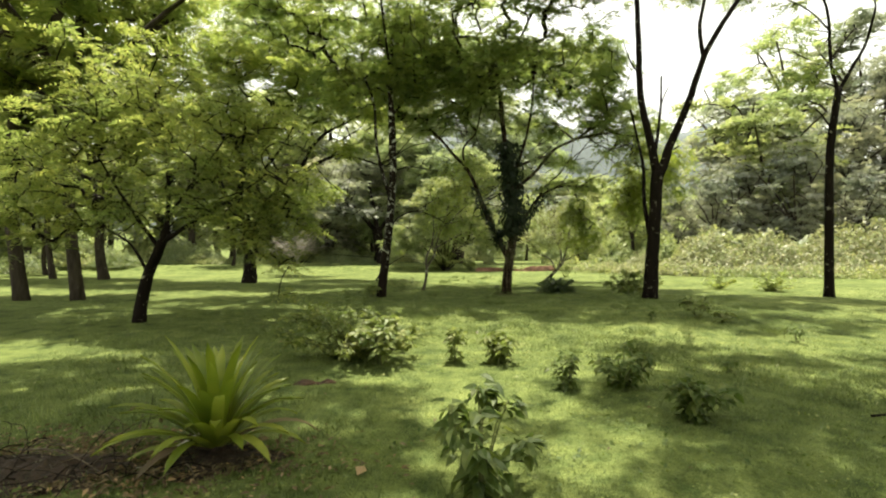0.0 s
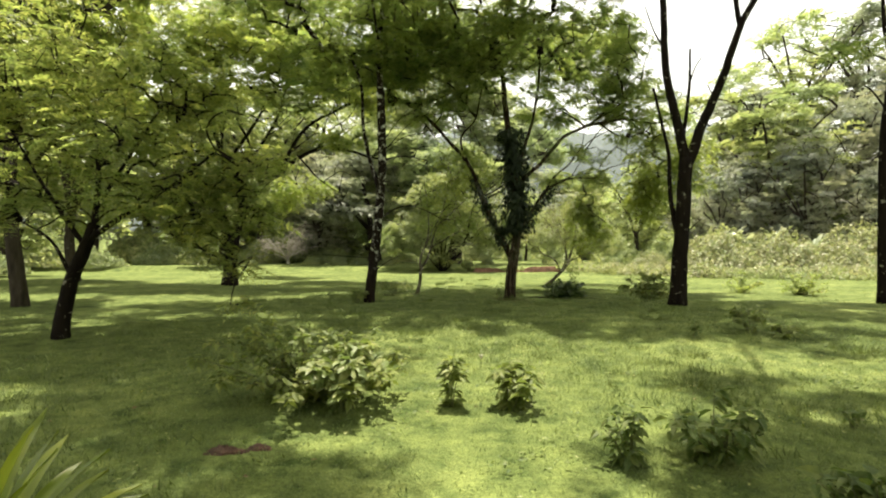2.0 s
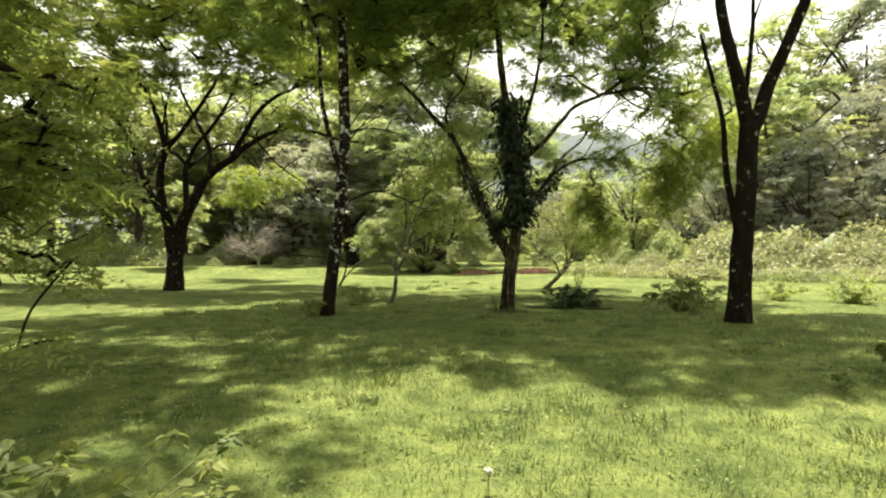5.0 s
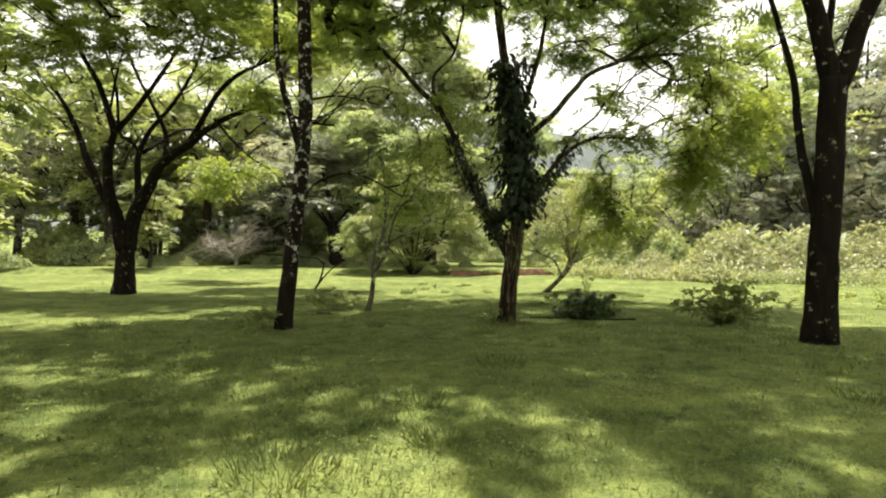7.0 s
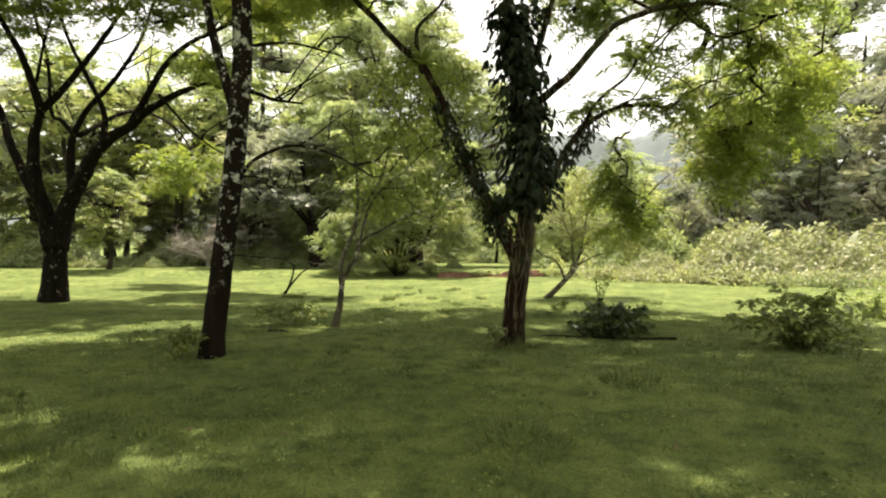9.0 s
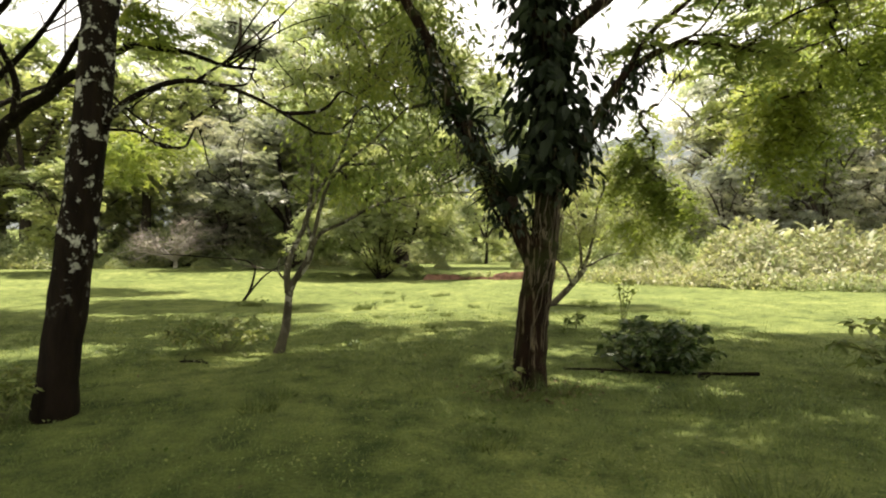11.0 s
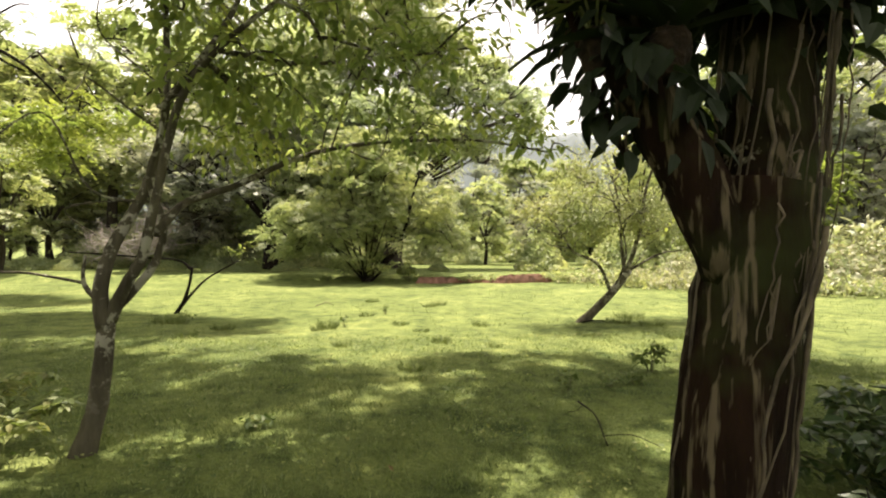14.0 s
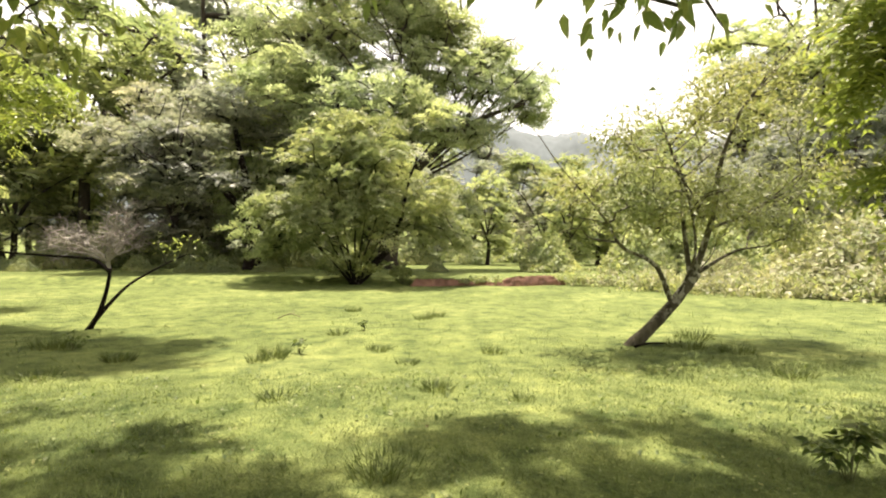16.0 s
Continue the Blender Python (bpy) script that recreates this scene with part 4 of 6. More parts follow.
t.pad(7.6, -1.5, 12.6, 2.8, 3, 1.4, 45).pad(4.4, 0, 15.0, 3.4, 3.5, 1.9, 110).pad(1.5, 0, 17.6, 4, 4, 2.0, 210).pad(-3.2, 0, 15.7, 4, 4, 2.2, 210).pad(-6.3, 0, 12, 3.5, 3.5, 2.2, 165)
t.pad(-3, -3, 11, 3.4, 3, 2.0, 142).pad(-4.8, -2, 6.3, 4, 4, 2.6, 225).pad(-8.7, 0, 7, 2.5, 3, 2.3, 120).pad(0, -4, 4.8, 3, 2.2, 1.8, 120).pad(3.8, -2, 4.2, 2.2, 2.4, 1.4, 82).pad(-1.3, -4, 8.3, 3, 2.4, 1.8, 120)
t.limb(0.14, 0.06, (-4.94, 2.09, 13.3), (-5.0, 1.6, 16.0), (-4.6, 1.0, 19.0))
t.pad(-3.2, 0, 20.3, 5.0, 4.6, 2.2, 170).pad(-8.0, 0, 16.3, 3.4, 3.6, 2.0, 90).pad(1.0, 0, 20.6, 3.6, 3.6, 1.7, 80)
t.pad(3.0, -1.0, 10.5, 3.4, 3, 1.8, 70).pad(2.5, -2, 13.4, 4, 3, 1.8, 90).pad(-7.5, -1, 9.4, 3.2, 3, 2.0, 70).pad(-9.0, -1.0, 4.0, 2.4, 2.4, 1.8, 60)
t.pad(-2.0, -7.0, 10.0, 4.0, 2.6, 2.0, 110).pad(-6.0, -5.0, 12.0, 3.2, 2.6, 1.8, 80).pad(2.4, -6.0, 9.0, 2.6, 2.2, 1.4, 60).pad(-7.0, 0, 20.6, 4, 4, 2.0, 110).pad(-1.0, 0, 22.4, 4.5, 4, 1.6, 100).fringe(50, 1.4, 6)
t.finish(0.34, 0.16, 55, 0.62, 0.3, 0.45, 0.02, 2, 3, True, tilted=0.8)


# low tree whose stems fan out from one foot
t = Tree("fan_stemmed_tree", 0.15, 43.0, "low wide tree whose many dark stems fan out from one foot", BARK_SHADED, LEAF_DEEP, 24, size=1.6)
t.limb(0.2, 0.16, (-0.1, 0, -0.1), (0.5, 0, 0.4), (1.0, 0, 1.0), (1.6, 0.1, 1.75))
t.limb(0.13, 0.04, (1.5, 0.1, 1.65), (2.2, 0.1, 3.2), (2.6, 0.2, 5.0), (3.1, 0.3, 6.4))
for i in range(9):
    a = math.radians(18 + 18 * i)
    c, h, deep = math.cos(a), math.sin(a), 0.7 * math.sin(i * 2.1)
    t.limb(0.075, 0.022, (0.05 * c, 0, -0.05), (0.5 * c, 0.3 * deep, 0.3 + 0.6 * h), (1.3 * c, 0.7 * deep, 0.9 + 1.6 * h), (2.6 * c, 1.2 * deep, 1.7 + 3.6 * h))
t.sprout(22, 0.03, 1.6, 0.6, 0.2)
t.pad(-2.6, 0, 3.1, 2.0, 2.0, 1.5, 120).pad(0, 0.2, 4.6, 2.6, 2.2, 1.7, 170).pad(2.6, 0.1, 4.0, 2.0, 2.0, 1.6, 120).pad(0.2, -0.4, 2.9, 2.4, 1.6, 0.9, 70).pad(3.8, 0, 2.4, 1.5, 1.5, 0.9, 60).pad(-3.9, 0, 2.2, 1.4, 1.5, 1.0, 60).pad(1.0, 0, 6.0, 2.4, 2.0, 0.8, 80).pad(-1.6, 0.2, 6.3, 2.2, 2.0, 1.0, 70).pad(0.4, 0.4, 7.4, 1.8, 1.6, 0.8, 50).fringe(40, 0.8, 6)
t.finish(0.23, 0.09, 60, 0.34, 0.45, 0.5, 0.008, 2, 3, True, tilted=0.75)

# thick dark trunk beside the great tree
t = Tree("dark_trunked_tree", -6.55, 52.0, "old tree with a thick dark trunk and a grey-green crown", BARK_SHADED, LEAF_GREY, 25, size=2.4)
t.limb(0.66, 0.5, (0, 0, -0.1), (-0.1, 0, 1.6), (-0.4, 0, 3.4))
t.limb(0.2, 0.08, (-0.4, 0, 3.2), (-2.4, -0.5, 5.4), (-4.8, -0.8, 7.2), (-7.0, -0.8, 8.2))
t.limb(0.3, 0.1, (-0.4, 0, 3.2), (-0.9, 0.6, 6.0), (-1.6, 0.8, 9.0), (-1.8, 0.9, 11.5))
t.limb(0.24, 0.08, (-0.4, 0, 3.2), (1.2, 0.6, 5.5), (2.4, 0.8, 7.8))
t.limb(0.1, 0.04, (-2.4, -0.5, 5.4), (-5.0, -1.6, 6.2), (-6.6, -3.6, 6.2))
t.limb(0.1, 0.03, (-0.6, 0, 3.6), (-1.6, -1.8, 5.2), (-2.6, -3.6, 5.6), (-3.4, -4.6, 5.0))
t.sprout(20, 0.06, 2.6, 0.6, 0.1)
t.pad(-5.2, -0.6, 7.6, 3.4, 2.8, 1.6, 130).pad(-1.6, 0.4, 9.6, 3.4, 2.8, 1.8, 120).pad(2.2, 0.6, 7.6, 2.2, 2.0, 1.3, 60).pad(-4.4, -0.4, 10.2, 2.8, 2.4, 1.2, 70).pad(-4.2, -4.4, 4.8, 2.2, 1.4, 1.3, 70).pad(-1.0, -4.0, 5.6, 2.2, 1.3, 1.2, 55).pad(-6.4, -4.0, 6.6, 2.0, 1.4, 1.1, 55).pad(-3.4, -3.4, 7.6, 2.4, 1.3, 0.9, 50)
t.finish(0.32, 0.14, 52, 0.55, 0.35, 0.5, 0.016, 2, 3, True)

# unseen trees added beside the start of the path, whose boughs shade it from above
t = Tree("overhanging_tree", -8.4, 7.6, "unseen tall tree added to shade the meadow with its boughs", BARK_SHADED, LEAF_YELLOW, 22, thick=1.35)
t.limb(0.26, 0.2, (0, 0, -0.05), (0.1, 0, 3.0), (0.3, 0, 6.0))
t.limb(0.14, 0.05, (0.3, 0, 5.9), (1.4, 0.6, 8.2), (3.2, 0.6, 10.0), (5.2, -0.4, 11.0))
t.limb(0.12, 0.05, (0.3, 0, 5.9), (-0.6, -0.8, 8.0), (-1.6, -1.6, 10.2))
t.limb(0.1, 0.04, (1.2, 0.5, 7.8), (1.3, -0.8, 9.4), (1.2, -1.8, 10.4))
t.pad(4.8, -0.6, 11.2, 3.2, 3.2, 0.9, 250).pad(7.2, -0.4, 11.6, 1.7, 1.7, 0.6, 60).pad(4.0, 4.8, 11.4, 1.8, 1.5, 0.6, 60).pad(6.0, 2.2, 11.4, 1.4, 1.2, 0.5, 36).pad(1.0, -1.8, 10.8, 2.5, 2.5, 1.2, 90).pad(-1.8, -1.6, 10.6, 3.0, 3.0, 1.4, 90)
t.finish(0.26, 0.1, 42, 0.3, 0.4, 0.6, 0.006, 2, 3, True)
t = Tree("overhanging_tree", 9.0, 3.6, "unseen tall tree added for sparse shade over the meadow", BARK_SHADED, LEAF_FEATHER, 23, thick=1.35)
t.limb(0.22, 0.17, (0, 0, -0.05), (-0.1, 0, 3.0), (-0.2, 0.1, 6.5))
t.limb(0.12, 0.04, (-0.2, 0.1, 6.3), (-1.4, 1.6, 8.8), (-3.0, 3.6, 10.6))
t.limb(0.1, 0.04, (-0.2, 0.1, 6.3), (0.8, -0.6, 9.0), (1.4, -1.0, 11.0))
t.limb(0.05, 0.02, (-1.4, 1.6, 8.8), (-4.0, 1.6, 10.4), (-6.6, 1.6, 11.2))
t.pad(-7.0, 1.6, 11.4, 3.0, 2.6, 0.8, 110).pad(-3.2, 3.6, 11.2, 3.4, 3.2, 1.0, 130).pad(0.8, -0.6, 11.0, 3.0, 3.0, 1.6, 120).pad(-5.8, 4.6, 11.6, 1.5, 1.3, 0.6, 45)
t.finish(0.26, 0.1, 42, 0.3, 0.4, 0.6, 0.006, 2, 3, True)


# pale leafless bush-tree with a cloud of dry twigs
def dry_tree(x, y):
    rng = np.random.default_rng(21)
    root = tagged(new("dry_tree"), "low leafless tree with pale limbs and greyish dry twigs", "tree")
    root.location = (x, y, gz(x, y))
    part("trunk", tube(spline([(0, 0, -0.15), (0.05, 0, 0.25), (-0.02, 0, 0.65)], 5), np.linspace(0.17, 0.13, 11), 9, 0.06, rng), BONE, root)
    fine = []
    for i in range(13):
        a = i * 2.4 + rng.normal(0, 0.25)
        reach = rng.uniform(1.5, 3.1)
        rise = 2.5 * math.sqrt(max(0.0, 1 - (reach / 3.25) ** 2)) + rng.uniform(-0.1, 0.5)
        path = [np.array([0.0, 0.0, 0.5])]
        for f in (0.18, 0.36, 0.54, 0.72, 0.88, 1.0):
            turn = a + rng.normal(0, 0.22)
            path.append(np.array([reach * f * np.cos(turn), reach * f * np.sin(turn), 0.6 + (0.25 + rise) * f ** 0.9 + rng.normal(0, 0.08)]))
        path = spline(path, 4)
        limb = part("limb", tube(path, np.linspace(0.085, 0.024, len(path)), 6, 0.05, rng), BONE, root)
        for k in range(5):
            s = path[rng.integers(6, len(path) - 2)]
            d = unit(rng.normal(size=3) * (1, 1, 0.6) + np.array([np.cos(a), np.sin(a), 0.35]))
            side = spline([s, s + d * 0.45 + rng.normal(0, 0.08, 3), s + d * 0.95 + rng.normal(0, 0.14, 3)], 4)
            part("side_limb", tube(side, np.linspace(0.042, 0.014, len(side)), 5), BONE, limb)
            path = np.concatenate([path, side[3:]])
        for k in range(95):
            s = path[rng.integers(5, len(path))]
            d = unit(rng.normal(size=3) * 1.2 + np.array([np.cos(a), np.sin(a), 0.1]))
            e = s + d * rng.uniform(0.35, 1.05)
            fine.append(tube(np.array([s, (s + e) / 2 + rng.normal(0, 0.1, 3), e]), [0.011, 0.009, 0.006], 3))
    part("branchwork", join(fine), TWIG_PINK, root, "dense greyish dry twigs", "stuff")


dry_tree(-15.6, 52.7)


# ---- woodland trees ----
def woodland_tree(name, label, height, radius, leaf, seed, low=0.25, layers=6, umbrella=False, sprays=240, blade=0.42, per=38, spread=0.5, girth=0.024, puffy=False):
    """A tree for the wood round the clearing: trunk, six spreading limbs, crown in uneven layers."""
    rng = np.random.default_rng(seed)
    t = Tree(name, 0, 0, label, BARK_FAR, leaf, seed, "woodland trees", size=2.4, thick=1.05)
    t.root.location = (0, 0, 0)
    fork = height * (0.32 if not umbrella else 0.42)
    bend = rng.normal(0, 0.25, 2)
    t.limb(girth * height, 0.7 * girth * height, (0, 0, -0.2), (bend[0], bend[1], fork * 0.5), (bend[0] * 0.6, bend[1] * 0.6, fork))
    for i in range(6):
        a = i * 1.05 + rng.normal(0, 0.3)
        r, h = radius * rng.uniform(0.5, 0.95), height * rng.uniform(0.55, 0.88)
        c, s = math.cos(a), math.sin(a)
        t.limb(0.012 * height, 0.004 * height, (bend[0] * 0.6, bend[1] * 0.6, fork * rng.uniform(0.8, 1)), (0.3 * r * c, 0.3 * r * s, fork + 0.4 * (h - fork)), (0.65 * r * c, 0.65 * r * s, fork + 0.75 * (h - fork)), (r * c, r * s, h))
    for k in range(layers * 3):
        f = k / (layers * 3 - 1)
        z = height * (low + (0.94 - low) * f)
        wide = radius * (math.sin(math.pi * (0.2 + 0.72 * f)) if not umbrella else 0.55 + 0.45 * f)
        a, r = k * 2.4 + rng.normal(0, 0.3), wide * rng.uniform(0.35, 0.75)
        q = radius * rng.uniform(0.3, 0.46)
        t.pad(r * math.cos(a), r * math.sin(a), z, q, q, q * (0.9 if puffy else 0.3 if umbrella else 0.5), int(sprays / (layers * 3)))
    t.finish(1.15 * blade, 0.58 * blade, per, spread, 0.3, 0.42, 0.018, 6, 3, True, tilted=0.9 if puffy else 0.36)
    return t.root


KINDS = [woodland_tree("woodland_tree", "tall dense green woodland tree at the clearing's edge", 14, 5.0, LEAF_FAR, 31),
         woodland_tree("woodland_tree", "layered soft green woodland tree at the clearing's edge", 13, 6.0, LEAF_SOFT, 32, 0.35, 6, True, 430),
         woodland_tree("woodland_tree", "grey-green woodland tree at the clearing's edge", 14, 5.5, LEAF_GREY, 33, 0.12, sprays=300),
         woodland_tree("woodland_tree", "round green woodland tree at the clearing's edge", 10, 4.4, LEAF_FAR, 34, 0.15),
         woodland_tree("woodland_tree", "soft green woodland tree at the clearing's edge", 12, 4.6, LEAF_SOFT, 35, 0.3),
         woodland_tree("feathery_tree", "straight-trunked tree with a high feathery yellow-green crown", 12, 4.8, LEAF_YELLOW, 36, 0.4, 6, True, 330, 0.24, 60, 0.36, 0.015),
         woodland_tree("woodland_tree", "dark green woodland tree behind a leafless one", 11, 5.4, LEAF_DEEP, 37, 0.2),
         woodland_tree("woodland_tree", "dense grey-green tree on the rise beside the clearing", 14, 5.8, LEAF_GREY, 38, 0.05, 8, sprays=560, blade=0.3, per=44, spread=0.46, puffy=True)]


def wood_at(kind, x, y, scale, used=set()):
    m = pose(x, y, gz(x, y), 0, 0, (x * 37 + y * 53) % 360) @ Matrix.Diagonal((scale, scale, scale * (0.92 + 0.03 * ((x + y) % 5)), 1))
    if kind in used:
        copy_thing(KINDS[kind], m)
    else:
        used.add(kind)
        KINDS[kind].matrix_basis = m


wr = random.Random(4)
# the far side; low to the right of the great tree, so that hill and sky show above
for i in range(16):
    x = -58 + i * 5.8 + wr.uniform(-2, 2)
    wood_at((3, 0, 2, 4, 1)[i % 5], x, 84 + wr.uniform(-7, 9), wr.uniform(0.98, 1.08) if 5 < x < 30 else wr.uniform(1.1, 1.25))
for i in range(8):
    wood_at((1, 0, 2, 4)[i % 4], -66 + i * 5.4 + wr.uniform(-2, 2), 64 + wr.uniform(-5, 5), wr.uniform(1.15, 1.3))
# the left side
for i in range(9):
    wood_at((4, 0, 1)[i % 3], -38 - (i % 3) * 8 + wr.uniform(-2, 2), 25 + (i // 3) * 11 + wr.uniform(-3, 3), wr.uniform(1.0, 1.25))
# the tall wood to the right
for x, y, s, k in [(26, 62, 0.75, 3), (36.5, 56, 1.25, 1), (35, 49, 0.8, 7), (45, 55, 1.15, 7), (40, 47, 0.7, 7), (49, 69, 1.35, 0), (42, 72, 1.15, 0), (56, 66, 1.4, 2), (27.5, 50, 0.8, 7), (31, 52, 0.9, 7), (46, 44, 0.95, 7), (52, 46, 1.1, 7), (51, 36, 1.1, 2), (58, 40, 1.3, 7), (38, 63, 1.3, 2), (30, 70, 0.85, 4), (59, 29, 1.2, 7), (22, 66, 0.7, 3), (65, 22, 1.2, 0), (19.5, 51, 0.62, 0), (23.5, 49.5, 0.62, 7), (15.5, 56, 0.6, 3), (43, 62, 1.2, 7), (51, 57, 1.2, 7)]:
    wood_at(k, x, y, s)
# lower trees that fill the gaps below the crowns
for i, x in enumerate([-34, -28, -23, -17.5, -11, -5.5, 0, 6, 11.5, 17, 23, 29]):
    wood_at((3, 2)[i % 2], x + wr.uniform(-1, 1), 70 + wr.uniform(-5, 4), wr.uniform(0.6, 0.72))
# the umbrella tree and its neighbours, trees along the left, and others beside and behind the start of the path
for x, y, s, k in [(-21, 60, 1.3, 1), (-8.5, 62, 1.15, 4), (-14, 64, 1.1, 2), (-13.6, 57.5, 0.72, 2), (-25.5, 59, 0.9, 6), (-16.8, 73, 1.95, 2), (-11.5, 80, 1.7, 0), (-26, 78, 1.6, 0), (-29, 57, 1.35, 4), (-12.1, 16.4, 1.15, 5), (-14.0, 16.4, 1.1, 5), (-24.5, 31, 0.95, 5), (-20.6, 30, 0.9, 4), (-29, 36, 0.5, 4), (-19.6, 46, 0.5, 4),
                   # This row is never in view; it closes the place behind and adds shade.
                   (-4, -5, 1.0, 3), (4.5, -7.0, 0.9, 0), (17, 6, 0.9, 0), (-3, -16, 1.0, 0), (12, -14, 1.0, 2), (-18, -8, 1.1, 0)]:
    wood_at(k, x, y, s)


# ---- bushes and plants ----
def shrub(name, label, x, y, wide, high, stems, per, leaf_len, leaf_wide, leaf, seed, category="shrub", droop=0.5, group="", open_base=0.35, low=0.6):
    """Stems that rise and spread from one root, with leaves set round their upper parts."""
    rng = np.random.default_rng(seed)
    root = tagged(new(name), label, category, group)
    root.location = (x, y, gz(x, y))
    wood, pos, along, nor = [], [], [], []
    for i in range(stems):
        a, out = rng.uniform(0, 2 * np.pi), wide / 2 * rng.random() ** 0.6
        h = high * rng.uniform(low, 1.0) * (1 - 0.35 * (2 * out / wide) ** 2)
        c, s = math.cos(a), math.sin(a)
        b = 0.1 * out
        path = spline([(b * c, b * s, -0.04), (0.45 * out * c, 0.45 * out * s, 0.5 * h), (out * c, out * s, h), (out * c * 1.1, out * s * 1.1, h * (1 - 0.05 * droop))], 5)
        wood.append(tube(path, np.linspace(0.0035 + 0.005 * high, 0.002, len(path)), 4))
        f = rng.uniform(open_base, 1, per) ** 0.8
        k = np.minimum((f * (len(path) - 1)).astype(int), len(path) - 1)
        turn = rng.uniform(0, 2 * np.pi, per)
        d = np.stack([np.cos(turn), np.sin(turn), rng.normal(0.1, 0.35, per) - droop * 0.6], -1)
        pos.append(path[k] + d * leaf_len * 0.62 + rng.normal(0, 0.02, (per, 3)))
        along.append(d)
        nor.append(rng.normal(0, 0.35, (per, 3)) + (0, 0, 1))
    pos, along, nor = map(np.concatenate, (pos, along, nor))
    pos[:, 2] = np.maximum(pos[:, 2], 0.03)
    if len(pos) <= 320 and y < 12:
        for geo in wood:
            part("stem", geo, STEM, root)
        blade = mesh_of("leaf", *ovate(np.zeros((1, 3)), np.array([[1.0, 0, 0]]), np.array([[0, 0, 1.0]]), [1.0], [1.1 * leaf_wide / leaf_len], 0.2), smooth=False)
        blade.materials.append(leaf)
        al = unit(along)
        side = unit(np.cross(al, nor))
        top = np.cross(side, al)
        for p, d, w, u, k in zip(pos, al, side, top, leaf_len * rng.uniform(0.6, 1.2, len(pos))):
            ob = new("leaf", blade)
            ob.parent = root
            ob.matrix_basis = Matrix([[d[j] * k, -w[j] * k, u[j] * k, p[j]] for j in range(3)] + [[0, 0, 0, 1]])
        return root
    part("stem_tangle", join(wood), STEM, root, kind="stuff")
    s = rng.uniform(0.6, 1.2, len(pos))
    part("foliage", (ovate if y < 24 else leaves)(pos, along, nor, leaf_len * s, leaf_wide * 1.1 * s, 0.2), leaf, root, kind="stuff", smooth=False)
    return root


shrub("broad_bush", "low sprawling bush with pale green leaves in the grass", -1.35, 7.1, 2.0, 0.78, 84, 34, 0.09, 0.045, LEAF_WEED, 41, open_base=0.1, low=0.3)
shrub("broad_bush", "low bush shoot with large pale leaves in the grass", -0.85, 6.75, 0.9, 0.62, 22, 26, 0.13, 0.07, LEAF_SHRUB, 42)
shrub("leafy_seedling", "upright leafy seedling in sunlit grass", 0.16, 6.85, 0.3, 0.62, 5, 22, 0.13, 0.06, LEAF_WEED, 43, "plant", open_base=0.04)
shrub("leafy_seedling", "small clump of broad-leaved seedlings in sunlit grass", 0.72, 6.7, 0.52, 0.48, 14, 20, 0.13, 0.07, LEAF_WEED, 44, "plant", open_base=0.04)
shrub("leafy_seedling", "upright plant with large pointed oval leaves", 0.25, 3.25, 0.6, 0.78, 13, 16, 0.14, 0.08, LEAF_MID, 45, "plant", 0.8, open_base=0.12)
shrub("leafy_seedling", "small dark-leaved plant in the grass", 1.4, 5.5, 0.35, 0.42, 8, 15, 0.1, 0.05, LEAF_MID, 46, "plant", open_base=0.04)
shrub("leafy_seedling", "bushy dark-leaved plant in the grass", 2.02, 5.55, 0.65, 0.5, 18, 17, 0.115, 0.055, LEAF_MID, 47, "plant", 0.7, open_base=0.04)
shrub("leafy_seedling", "broad plant with dark leaves in the grass", 2.3, 4.5, 0.65, 0.42, 16, 14, 0.125, 0.068, LEAF_MID, 48, "plant", 0.7, open_base=0.04)
shrub("leafy_seedling", "low sprig of pale leaves in the grass", 5.45, 10.55, 0.55, 0.45, 10, 18, 0.13, 0.06, LEAF_SHRUB, 49, "plant")
shrub("leafy_seedling", "flat sprig of pale leaves in the grass", 5.8, 10.2, 0.5, 0.2, 8, 14, 0.13, 0.06, LEAF_SHRUB, 50, "plant")
shrub("dark_bush", "dense dark glossy bush beside a fallen branch", 4.45, 19.35, 1.4, 0.68, 74, 32, 0.12, 0.07, LEAF_BUSH, 51, "bush", 0.6, open_base=0.05, low=0.15)
shrub("leafy_bush", "loose light-green bush at the edge of the shade", 6.75, 17.6, 1.95, 1.0, 40, 34, 0.15, 0.075, LEAF_SHRUB, 52, "bush", open_base=0.1, low=0.25)
shrub("leafy_bush", "thin straggling bush behind the slim tree", -1.65, 20.7, 1.4, 0.55, 30, 30, 0.1, 0.045, LEAF_SHRUB, 53, "bush")
shrub("leafy_bush", "low brown-green bush beside the slim tree", -2.6, 17.75, 0.7, 0.5, 16, 22, 0.1, 0.045, LEAF_SHRUB, 54, "bush")
shrub("leafy_bush", "rounded yellow-green bush in the open grass", 13.7, 20.6, 1.6, 0.9, 40, 30, 0.12, 0.05, LEAF_YELLOW, 55, "bush", open_base=0.1, low=0.2)
shrub("leafy_bush", "yellow-green bush among tall grass", 12.0, 21.5, 1.8, 0.8, 30, 30, 0.12, 0.05, LEAF_YELLOW, 56, "bush", open_base=0.1, low=0.2)
shrub("yellow_shoot", "tall thin yellow-leaved shoot in the grass", 5.7, 22.95, 0.55, 1.25, 5, 24, 0.1, 0.05, LEAF_YELLOW, 57, "plant", 0.2, open_base=0.1)
shrub("leafy_seedling", "small dark plant at the shade's edge", 4.55, 22.7, 0.38, 0.36, 8, 14, 0.1, 0.055, LEAF_MID, 58, "plant")
